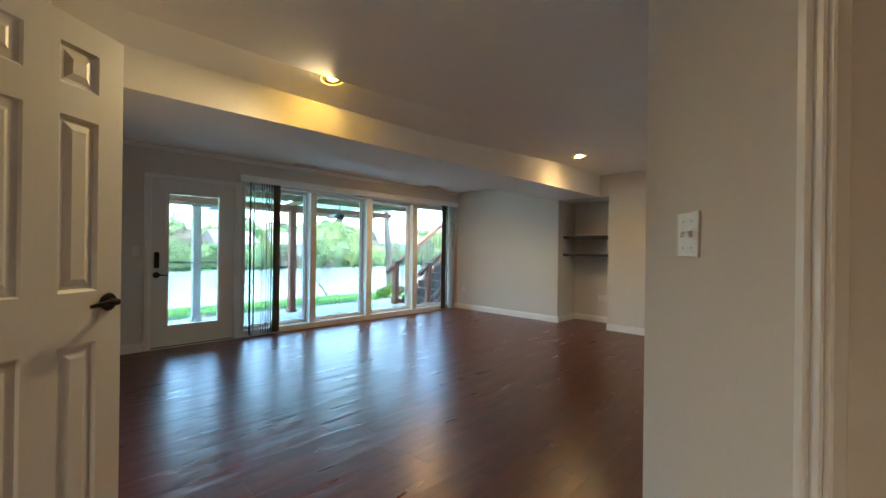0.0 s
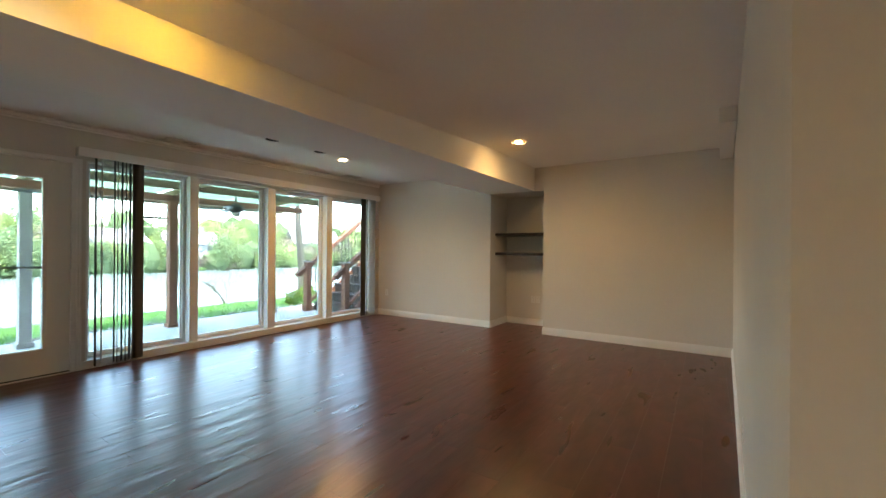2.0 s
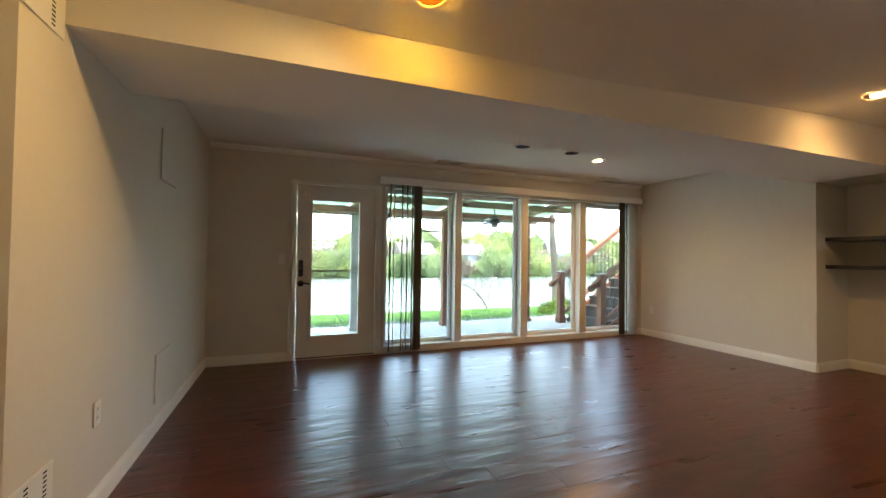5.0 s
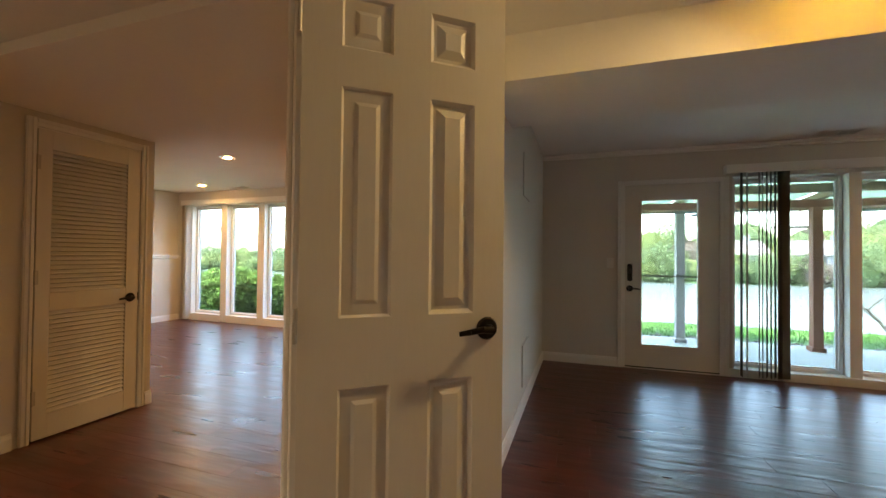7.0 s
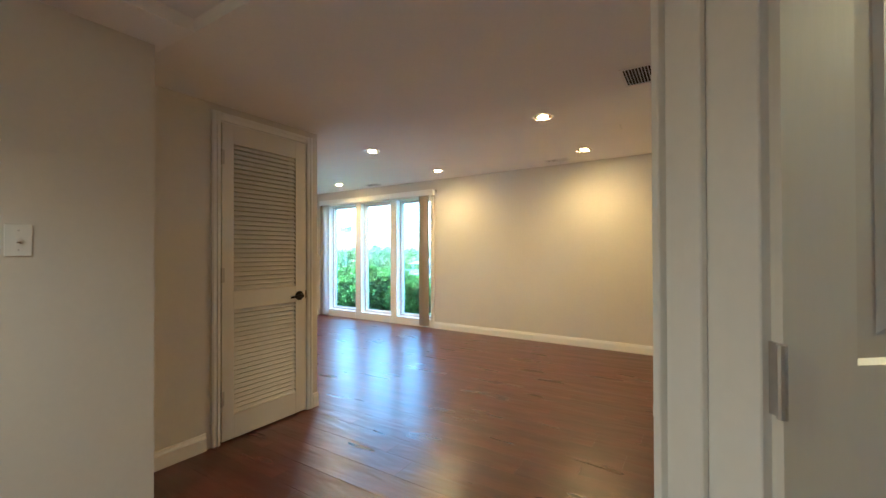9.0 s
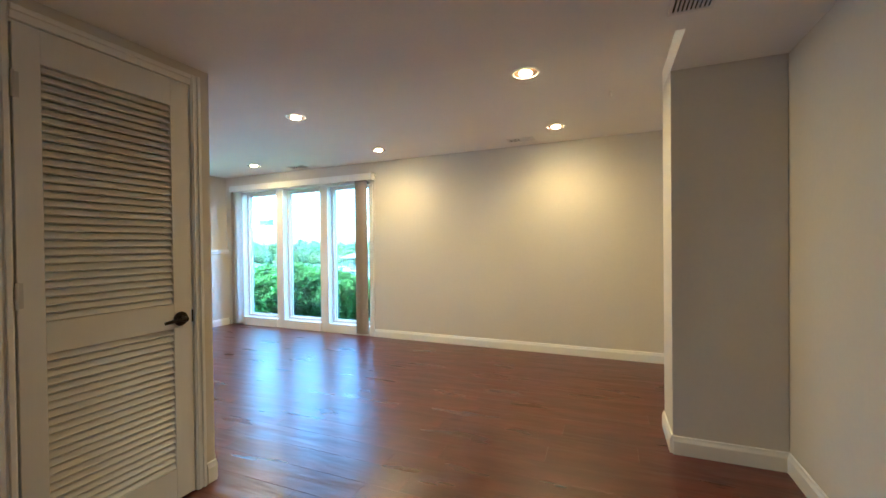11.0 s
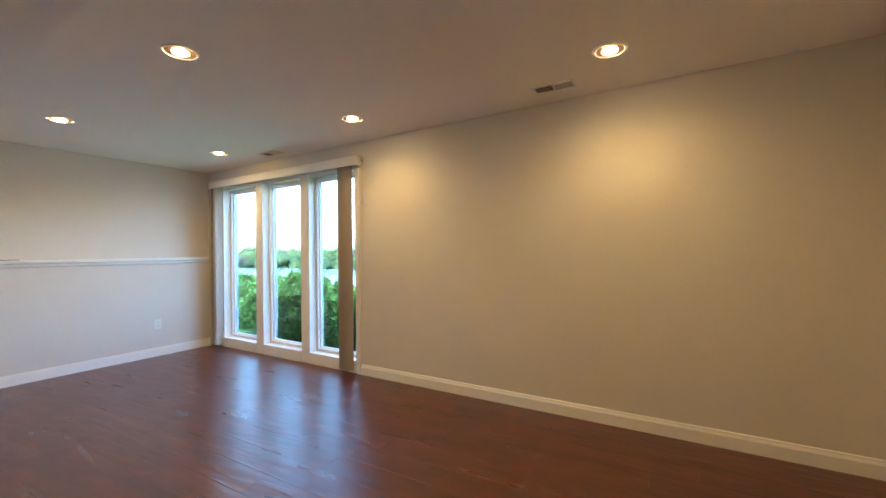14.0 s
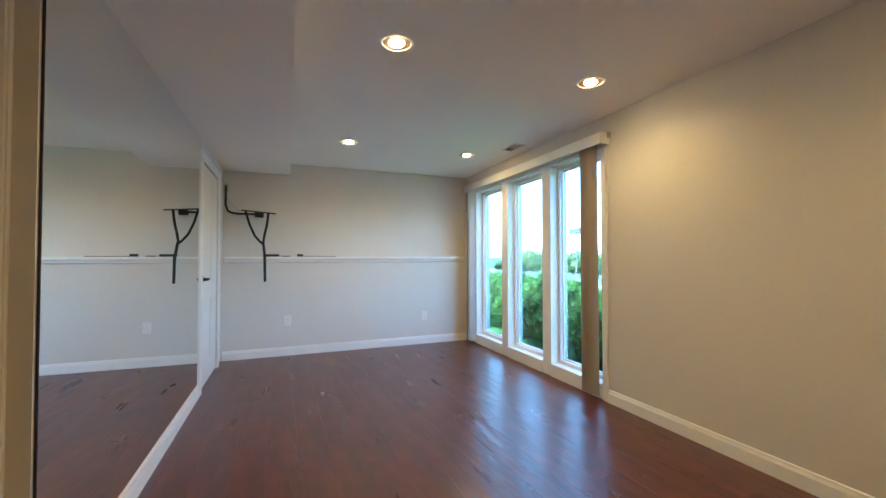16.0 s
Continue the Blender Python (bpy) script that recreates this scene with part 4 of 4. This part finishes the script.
def web(pts, half=0.014):
    gg = Geo()
    for (x0, y0, z0), (x1, y1, z1) in zip(pts, pts[1:]):
        d = Vector((0, y1 - y0, z1 - z0)).normalized()
        nrm = Vector((0, -d.z, d.y)) * half
        a, b = Vector((x0, y0, z0)), Vector((x1, y1, z1))
        e = Vector((0.0018, 0, 0))
        v = [a - nrm - e, a + nrm - e, b + nrm - e, b - nrm - e, a - nrm + e, a + nrm + e, b + nrm + e, b - nrm + e]
        gg.add(v, [(0, 1, 2, 3), (7, 6, 5, 4), (0, 4, 5, 1), (1, 5, 6, 2), (2, 6, 7, 3), (3, 7, 4, 0)])
    return gg


part("strap_loop", web([(0.0, 0.09, 0.03), (0.0, 0.13, -0.12), (0.0, 0.19, -0.26), (0.0, 0.255, -0.335), (0, 0.285, -0.36)], 0.013), STRAP, st)
part("strap_loop", web([(0.0, 0.335, 0.02), (0.0, 0.32, -0.12), (0.0, 0.295, -0.24), (0.0, 0.28, -0.34)], 0.014), STRAP, st)
part("strap_tail", web([(0.02, 0.28, -0.34), (0.03, 0.295, -0.45), (0.062, 0.30, -0.52), (0.064, 0.302, -0.65), (0.062, 0.305, -0.80)], 0.015), STRAP, st)


# ---- outside: ground, lake, patio ----
def ground_height(x, y):
    if y < 9.9:
        return -0.13
    if y < 11.4:
        return -0.13 - 0.02 * (y - 9.9)
    if y < 14:
        return -0.16 - (y - 11.4) * 1.9
    if y < 84:
        return -5.1
    if y < 92:
        return -5.1 + (y - 84) * 0.22
    hill = 2.0 * (1 - math.exp(-(y - 92) / 60.0)) + 1.2 * math.sin(x * 0.03 + 1.0)
    return -3.35 + hill * min(1.0, (y - 92) / 30)


ys = [-900, -200, -60, -20, 0, 6, 7, 8, 9, 9.5, 9.9, 10.2, 10.5, 10.8, 11.1, 11.4, 11.7, 12.2, 13, 14, 20, 40, 70, 84, 86, 88, 90, 92, 96, 102, 110, 120, 135, 160, 200, 300, 600, 1200, 2500]
xs = [-2500, -1200, -600, -300, -180] + list(range(-140, 141, 10)) + [180, 300, 600, 1200, 2500]
g = Geo()
g.v = [(x, y, ground_height(x, y)) for y in ys for x in xs]
nx = len(xs)
g.f = [(j * nx + i, j * nx + i + 1, (j + 1) * nx + i + 1, (j + 1) * nx + i) for j in range(len(ys) - 1) for i in range(nx - 1)]
structure("ground", g, GRASS, "grassy ground sloping to a lake and rising beyond it", "ground")
structure("water", Geo().add([(-900, 12.0, -3.6), (900, 12.0, -3.6), (900, 91, -3.6), (-900, 91, -3.6)], [(0, 1, 2, 3)]), WATER, "pale lake water under a bright overcast sky", "water")
structure("patio", box(0.4, 9.5, 6.86, 9.25, -0.20, -0.085), CONCRETE, "pale concrete patio slab under the deck", "patio", 0.01)

rnd = random.Random(11)


def scatter_leaves(geo, cx, cy, cz, rx, ry, rz, n, size, shell=0.55, rng=rnd):
    """Small folded leaves through the outer part of a lumpy ellipsoid."""
    for _ in range(n):
        d = Vector((rng.gauss(0, 1), rng.gauss(0, 1), rng.gauss(0, 1))).normalized()
        r = shell + (1 - shell) * rng.random() ** 0.6
        r *= 1 + 0.22 * noise.noise(Vector((d.x * 1.7 + cx, d.y * 1.7 + cy, d.z * 1.7 + cz)))
        c = Vector((cx + d.x * rx * r, cy + d.y * ry * r, cz + d.z * rz * r))
        a = Vector((rng.gauss(0, 1), rng.gauss(0, 1), rng.gauss(0, 1))).normalized()
        b = a.cross(Vector((rng.gauss(0, 1), rng.gauss(0, 1), rng.gauss(0, 1)))).normalized()
        s = size * (0.6 + 0.8 * rng.random())
        k = len(geo.v)
        geo.v += [tuple(c - a * s), tuple(c + b * s * 0.55), tuple(c + a * s), tuple(c - b * s * 0.55)]
        geo.f.append((k, k + 1, k + 2, k + 3))


# lawn strip and stones at the patio's edge
g = Geo()
for _ in range(15000):
    x, y = rnd.uniform(-4, 14), rnd.uniform(9.5, 11.5)
    if y < 9.5 + 0.25 * noise.noise(Vector((x * 0.9, 0, 0))) + 0.1:
        continue
    z = ground_height(x, y)
    h, w = rnd.uniform(0.03, 0.075), 0.006
    a = rnd.uniform(0, 6.28)
    dx, dy = math.cos(a) * w, math.sin(a) * w
    lx, ly = rnd.gauss(0, 0.02), rnd.gauss(0, 0.02)
    k = len(g.v)
    g.v += [(x - dx, y - dy, z - 0.01), (x + dx, y + dy, z - 0.01), (x + lx, y + ly, z + h)]
    g.f.append((k, k + 1, k + 2))
tagged(build("grass", g, BLADE), "bright green lawn grass by the shore", "grass", "", "stuff")


def stone_mesh(seed):
    bm = bmesh.new()
    bmesh.ops.create_icosphere(bm, subdivisions=1, radius=1)
    r = random.Random(seed)
    for v in bm.verts:
        v.co *= r.uniform(0.75, 1.1)
    me = bpy.data.meshes.new("riprap")
    bm.to_mesh(me)
    bm.free()
    me.materials.append(STONE)
    return me


stones = [stone_mesh(k) for k in range(4)]
bed = thing("riprap_border", "border of pale riprap stones at the patio's edge", "stones")
for k in range(200):
    s = new("riprap_stone", stones[k % 4])
    s.parent = bed
    x, y = rnd.uniform(-1.0, 8.6), rnd.uniform(9.30, 9.52)
    q = rnd.uniform(0.03, 0.06)
    s.matrix_basis = pose(x, y, -0.13 + q * 0.25, rnd.uniform(0, 360), rnd.uniform(0, 360), 0) @ Matrix.Diagonal((q * 1.3, q, q * 0.7, 1))

# ---- covered patio: posts, beams, panels ----
dk = thing("patio_cover", "timber deck structure over the patio with green corrugated panels", "patio cover")
for x, m_, lab in ((2.04, GREYTIMBER, "pale grey painted porch post"), (3.77, REDWOOD, "reddish stained porch post"), (5.60, REDWOOD, "reddish stained porch post")):
    part("post", Geo().box(x - 0.062, x + 0.062, 8.79, 8.915, -0.085, 1.984), m_, dk, lab, bevel=0.008)
    part("post_base", Geo().box(x - 0.085, x + 0.085, 8.765, 8.94, -0.085, -0.02), m_, dk, bevel=0.006)
part("front_beam", box(0.15, 6.3, 8.80, 8.905, 1.985, 2.095), REDWOOD, dk, bevel=0.006)
for y, z in ((7.95, 2.13), (9.5, 2.05)):
    part("cross_joist", box(0.15, 6.3, y - 0.03, y + 0.03, z - 0.05, z + 0.06), BEAMWOOD, dk, bevel=0.005)
part("wall_beam", box(0.15, 6.3, 6.87, 6.95, 2.16, 2.34), BEAMWOOD, dk, bevel=0.006)
for x in (0.30, 2.04, 3.77, 5.60):
    part("joist", Geo().box(x - 0.04, x + 0.04, 0.0, 2.65, -0.115, -0.02, pose(0, 6.95, 2.335, -4.4, 0, 0)), BEAMWOOD, dk, bevel=0.005)
for x0, x1 in ((0.34, 2.0), (2.08, 3.73), (3.81, 5.56), (5.64, 6.3)):
    n = int((x1 - x0) / 0.035)
    v, f = [], []
    for k in range(n + 1):
        x = x0 + (x1 - x0) * k / n
        z = 2.34 + (0.012 if k % 2 else -0.012)
        v += [(x, 6.9, z), (x, 9.75, z - 0.22)]
    f = [(2 * k, 2 * k + 2, 2 * k + 3, 2 * k + 1) for k in range(n)]
    part("corrugated_panel", Geo().add(v, f), PANEL, dk, "pale green corrugated roof panel")


def ceiling_fan(x, y, z, top, turn):
    f = thing("ceiling_fan", "dark ceiling fan hanging under the patio cover", "ceiling fan", pose(x, y, z), "patio fans")
    part("downrod", Geo().tube((0, 0, 0.05), (0, 0, top - z), 0.014, n=10), FANMETAL, f)
    part("motor", Geo().lathe([(0.001, 0.10), (0.05, 0.10), (0.085, 0.07), (0.12, 0.05), (0.125, -0.01), (0.10, -0.035), (0.06, -0.05), (0.001, -0.055)], 20), FANMETAL, f)
    part("light_bowl", Geo().lathe([(0.001, -0.12), (0.05, -0.11), (0.075, -0.075), (0.07, -0.056), (0.001, -0.056)], 16), PLASTIC, f)
    for k in range(5):
        mm_ = pose(0, 0, 0, 0, 0, turn + 72 * k)
        part("blade", Geo().box(0.20, 0.62, -0.06, 0.06, -0.003, 0.003, mm_ @ pose(0, 0, 0, 12, 0, 0)).box(0.10, 0.24, -0.015, 0.015, -0.006, 0.0, mm_), FANMETAL, f, bevel=0.002)
    return f


ceiling_fan(4.56, 8.35, 1.90, 2.24, 10)
ceiling_fan(2.45, 8.35, 1.90, 2.24, 40)
# hanging bar light on two rods
hl = thing("hanging_bar_light", "slim dark bar fixture hanging on two rods", "patio light", pose(3.62, 9.05, 1.72))
for x in (-0.05, 0.05):
    part("rod", Geo().tube((x, 0, 0), (x, 0, 0.42), 0.006, n=8), FANMETAL, hl)
part("bar", box(-0.30, 0.30, -0.02, 0.02, -0.02, 0.01), FANMETAL, hl, bevel=0.004)


# ---- outdoor stair ----
st = thing("deck_stair", "reddish timber stair with black balusters and dark treads", "stair")
sx, sy = 6.35, 7.95
for k in range(9):
    part("tread", box(sx + 0.27 * k, sx + 0.27 * k + 0.29, 7.35, 8.45, -0.085 + 0.18 * (k + 1) - 0.04, -0.085 + 0.18 * (k + 1)), DECKTREAD, st, bevel=0.004)
    part("riser", box(sx + 0.27 * k + 0.012, sx + 0.27 * k + 0.03, 7.36, 8.44, -0.085 + 0.18 * k, -0.085 + 0.18 * (k + 1) - 0.041), DECKTREAD, st)
for yy in (7.32, 8.45):
    mm_ = pose(sx, yy, 0.0, 0, -math.degrees(math.atan2(0.18, 0.27)), 0)
    part("stringer", Geo().box(-0.05, 2.95, -0.02, 0.02, -0.26, 0.02, mm_), REDWOOD, st, bevel=0.004)
    part("hand_rail", Geo().box(0.0, 2.95, -0.045, 0.045, 0.76, 0.85, mm_), REDWOOD, st, bevel=0.006)
    part("bottom_rail", Geo().box(-0.05, 2.95, -0.03, 0.03, 0.13, 0.19, mm_), REDWOOD, st, bevel=0.004)
    p = part("newel_post", box(sx - 0.24, sx - 0.12, yy - 0.06, yy + 0.06, -0.085, 0.93), REDWOOD, st, bevel=0.006)
    part("newel_cap", Geo().box(sx - 0.265, sx - 0.095, yy - 0.085, yy + 0.085, 0.931, 0.965), GREYTIMBER, p, bevel=0.01)
    part("newel_base", Geo().box(sx - 0.26, sx - 0.10, yy - 0.08, yy + 0.08, -0.084, 0.06), REDWOOD, p, bevel=0.01)
    for k in range(24):
        x = 0.03 + k * 0.105
        part("baluster", Geo().tube((sx + x, yy, x * 0.667 + 0.20), (sx + x, yy, x * 0.667 + 0.93), 0.009, n=6), FANMETAL, st)


# ---- trees and shrubs ----
def limb(geo, a, d, length, r, depth, rng, tips):
    n = 4
    p = Vector(a)
    for k in range(n):
        wob = 0.05 if r > 0.08 else 0.14
        d = (d + Vector((rng.gauss(0, wob), rng.gauss(0, wob), rng.gauss(0.02, wob)))).normalized()
        q = p + d * (length / n)
        geo.tube(p, q, r * (1 - 0.16 * k), r * (1 - 0.16 * (k + 1)), 7)
        p = q
        if depth > 0 and k >= 1:
            for _ in range(2 if k == n - 1 else 1):
                side = Vector((rng.gauss(0, 1), rng.gauss(0, 1), rng.gauss(0.6, 0.5))).normalized()
                limb(geo, p, (d * (1.15 if depth > 3 else 0.8) + side * 0.75).normalized(), length * rng.uniform(0.5, 0.72), r * 0.38, depth - 1, rng, tips)
    tips.append(p)


def tree(name, x, y, z, height, r, label, leaf, leaves, leaf_size, seed, lean=(0, 0), depth=3, clump=0.35):
    rng = random.Random(seed)
    t_ = thing(name, label, "tree", pose(x, y, z))
    g_, tips = Geo(), []
    limb(g_, (0, 0, -0.2), Vector((lean[0], lean[1], 1)).normalized(), height, r, depth, rng, tips)
    part("trunk", g_, BARK, t_)
    lf = Geo()
    for tip in tips:
        scatter_leaves(lf, tip.x, tip.y, tip.z, clump, clump, clump * 0.8, leaves, leaf_size, 0.1, rng)
    part("crown", lf, leaf, t_)
    return t_


tree("tree", 8.05, 11.1, -0.16, 4.4, 0.125, "grey-barked shoreline tree with sparse spring leaves", SPRING, 7, 0.05, 5, (0.02, 0.0), 4, 0.4)
tree("leaning_tree", 6.7, 11.7, -0.45, 1.15, 0.05, "low bare-branched tree leaning over the water", SPRING, 1, 0.02, 8, (-1.5, 0.1), 3, 0.3)
for k, (x, y, r) in enumerate([(6.9, 9.9, 0.22), (7.4, 10.0, 0.28), (7.9, 9.8, 0.2)]):
    s = thing("garden_plant", "low leafy green plant at the patio's edge", "plant", pose(x, y, -0.13))
    g = Geo()
    scatter_leaves(g, 0, 0, r * 0.7, r, r, r * 0.8, 350, 0.035, 0.3, random.Random(k))
    part("foliage", g, SPRING, s)


def hedge(x, y, rx, ry, h, seed, n):
    rng = random.Random(seed)
    s = thing("hedge_shrub", "dense green hedge shrub below the window", "shrub", pose(x, y, -0.13), "hedge by the window")
    # solid core whose dark colour stands for the shade behind the leaves
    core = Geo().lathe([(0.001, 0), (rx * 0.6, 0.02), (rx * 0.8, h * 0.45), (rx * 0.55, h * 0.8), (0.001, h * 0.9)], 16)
    c = part("shade_core", core, HEDGECORE, s, "solid inner core coloured dark for the shade among the leaves")
    g_ = Geo()
    scatter_leaves(g_, 0, 0, h * 0.5, rx, ry, h * 0.52, n, 0.058, 0.74, rng)
    part("foliage", g_, HEDGE, s)
    return s


for k, (x, y, rx, h) in enumerate([(-7.15, 8.75, 0.62, 0.92), (-6.2, 8.55, 0.60, 0.97), (-5.2, 8.5, 0.56, 0.84), (-4.35, 8.6, 0.55, 0.90), (-3.5, 8.6, 0.55, 0.82), (-8.1, 8.9, 0.6, 0.9), (-9.1, 9.0, 0.6, 0.98), (-10.2, 9.0, 0.62, 0.95)]):
    hedge(x, y, rx * 0.9, rx * 0.8, h * 1.03, 20 + k, 4600)

def lump(geo, cx, cy, cz, rx, ry, rz, rng):
    """The dense inner mass of a far thicket, uneven all round."""
    k, rings, seg = len(geo.v), 6, 10
    for i in range(rings + 1):
        a = math.pi * i / rings
        for j in range(seg):
            b = 2 * math.pi * j / seg
            s = rng.uniform(0.78, 1.08)
            geo.v.append((cx + rx * s * math.sin(a) * math.cos(b), cy + ry * s * math.sin(a) * math.sin(b), cz + rz * s * math.cos(a)))
    for i in range(rings):
        for j in range(seg):
            p, q = k + i * seg, (j + 1) % seg
            geo.f.append((p + j, p + seg + j, p + seg + q, p + q))


# far shore woods: leafy clumps of uneven size, the haze only in their colours
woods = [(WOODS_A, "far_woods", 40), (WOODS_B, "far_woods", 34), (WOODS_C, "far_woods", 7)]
for k, (m_, name, count) in enumerate(woods):
    rng = random.Random(40 + k)
    g = Geo()
    for _ in range(count * 12):
        x = rng.uniform(-150, 150)
        y = rng.uniform(90, 95) if rng.random() < 0.35 else rng.uniform(96, 114)
        if any(abs(x - hx) < 6.5 for hx in (31, 46, 8, 80)) and 95.5 < y < 103:
            continue
        z = ground_height(x, y)
        big = rng.uniform(2.2, 4.4) * (0.6 if y < 96 else 1.0) * (0.75 if x < -5 else 1.3)
        tall = big * rng.uniform(1.0, 1.6)
        lump(g, x, y, z + tall * 0.6, big * 0.95, big * 0.6, tall * 0.8, rng)
        for _ in range(3):
            ox, oz = rng.gauss(0, big * 0.45), rng.gauss(0, tall * 0.3)
            scatter_leaves(g, x + ox, y + rng.gauss(0, 1), z + tall * 0.7 + oz, big * 0.85, big * 0.6, tall * 0.65, 240, 0.30, 0.2, rng)
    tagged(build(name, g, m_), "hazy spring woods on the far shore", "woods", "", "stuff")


def far_house(x, y, w, d, h, turn, label):
    z = ground_height(x, y)
    hs = thing("lake_house", label, "house", pose(x, y, z, 0, 0, turn))
    part("wall", box(-w / 2, w / 2, -d / 2, d / 2, -1, h), SIDING, hs)
    e = 0.5
    rf = Geo().add([(-w / 2 - e, -d / 2 - e, h), (w / 2 + e, -d / 2 - e, h), (w / 2 + e, d / 2 + e, h), (-w / 2 - e, d / 2 + e, h), (-w / 2 - e, 0, h + d * 0.42), (w / 2 + e, 0, h + d * 0.42)],
                   [(0, 1, 5, 4), (2, 3, 4, 5), (0, 4, 3), (1, 2, 5), (3, 2, 1, 0)])
    r_ = part("roof", rf, ROOFING, hs)
    part("chimney", box(w * 0.2, w * 0.2 + 0.9, -0.5, 0.5, h, h + d * 0.42 + 1.0), SIDING, r_)
    nw = max(3, int(w / 2.6))
    for row in range(2):
        for k in range(nw):
            xx = -w / 2 + w * (k + 0.5) / nw
            zz = 0.9 + row * h * 0.48
            wd = part("window", box(xx - 0.65, xx + 0.65, -d / 2 - 0.08, -d / 2 - 0.005, zz, zz + 1.5), TRIM, hs)
            part("pane", box(xx - 0.55, xx + 0.55, -d / 2 - 0.10, -d / 2 - 0.081, zz + 0.1, zz + 1.4), FARGLASS, wd)
    part("balcony", box(-w * 0.3, w * 0.3, -d / 2 - 2.4, -d / 2 - 0.11, h * 0.45 - 0.1, h * 0.45 + 0.1), SIDING, hs)
    return hs


far_house(31, 98, 9, 7, 5.0, 12, "white two-storey lake house with a grey gable roof")
far_house(46, 101, 10, 7, 5.0, -10, "pale lake house among the trees")
far_house(8, 100, 9, 7, 4.6, 5, "white lake house with a grey roof")
far_house(80, 100, 13, 9, 6.0, -20, "pale lake house beside woods")
far_house(-16, 104, 12, 8, 5.4, 8, "pale far house on the opposite shore")

# bird house on a pole over the water's edge
bh = thing("bird_house", "pale bird house on a thin pole by the lake", "bird house", pose(-18.4, 19.5, 2.45))
part("pole", Geo().tube((0, 0, -7.6), (0, 0, 0.0), 0.022, n=8), GREYTIMBER, bh)
part("base", box(-0.40, 0.40, -0.25, 0.25, 0.0, 0.05), ROOFING, bh)
part("body", box(-0.30, 0.30, -0.20, 0.20, 0.051, 0.22), GREYTIMBER, bh)
part("roof", Geo().add([(-0.42, -0.28, 0.221), (0.42, -0.28, 0.221), (0.42, 0.28, 0.221), (-0.42, 0.28, 0.221), (-0.40, 0, 0.36), (0.40, 0, 0.36)], [(0, 1, 5, 4), (1, 2, 5), (2, 3, 4, 5), (3, 0, 4), (3, 2, 1, 0)]), SIDING, bh)

# small shelter on a dock across the water, seen from the exercise room
gz = thing("dock_shelter", "small dark roofed shelter on a dock in the lake", "shelter", pose(-44, 66, -3.6))
part("dock", box(-4, 4, -2, 2, 0.25, 0.55), GREYTIMBER, gz)
for x in (-2.6, -0.9, 0.9, 2.6):
    for y in (-1.5, 1.5):
        part("post", box(x - 0.1, x + 0.1, y - 0.1, y + 0.1, -1.5, 2.6), GREYTIMBER, gz)
part("roof", Geo().add([(-3.3, -2.1, 2.6), (3.3, -2.1, 2.6), (3.3, 2.1, 2.6), (-3.3, 2.1, 2.6), (-0.6, 0, 3.7), (0.6, 0, 3.7)], [(0, 1, 5, 4), (1, 2, 5), (2, 3, 4, 5), (3, 0, 4), (3, 2, 1, 0)]), ROOFING, gz)


# ---- floor planks, laid along x ----
PW, PL = 0.18, 1.22


def plank_geo(length):
    c, t_ = 0.0006, 0.0055
    x, y = length / 2 - 0.0002, PW / 2 - 0.0002
    v = [(-x, -y, 0), (x, -y, 0), (x, y, 0), (-x, y, 0), (-x, -y, t_ - c), (x, -y, t_ - c), (x, y, t_ - c), (-x, y, t_ - c),
         (-x + c, -y + c, t_), (x - c, -y + c, t_), (x - c, y - c, t_), (-x + c, y - c, t_)]
    f = [(8, 9, 10, 11), (4, 5, 9, 8), (5, 6, 10, 9), (6, 7, 11, 10), (7, 4, 8, 11), (0, 1, 5, 4), (1, 2, 6, 5), (2, 3, 7, 6), (3, 0, 4, 7)]
    return Geo().add(v, f)


def in_rooms(x, y):
    if x > 0.05:
        return 0.8 < y < 6.66 and x < 7.05
    if x > -2.9:
        return -0.85 < y < 7.42
    return 3.95 < y < 7.42 and x > -6.6


shared = None
single, joined = 0, Geo()
rnd = random.Random(3)
for row in range(47):
    y = -0.9 + PW * (row + 0.5)
    off = rnd.uniform(0, PL)
    for col in range(13):
        x = -7.2 + off + PL * col
        if not (in_rooms(x, y) or in_rooms(x - PL * 0.45, y) or in_rooms(x + PL * 0.45, y)):
            continue
        if single < 300 and x > -4.6 and y > 1.0:
            if shared is None:
                shared = part("plank", plank_geo(PL), FLOOR, floor)
                ob = shared
            else:
                ob = new("plank", shared.data)
                ob.parent = floor
            ob.location = (x, y, -0.0055)
            single += 1
        else:
            k = plank_geo(PL)
            joined.add(k.v, k.f, Matrix.Translation((x, y, -0.0055)))
rest = part("plank_rest", joined, FLOOR, floor, "reddish-brown floor planks")
rest["kind"] = "stuff"
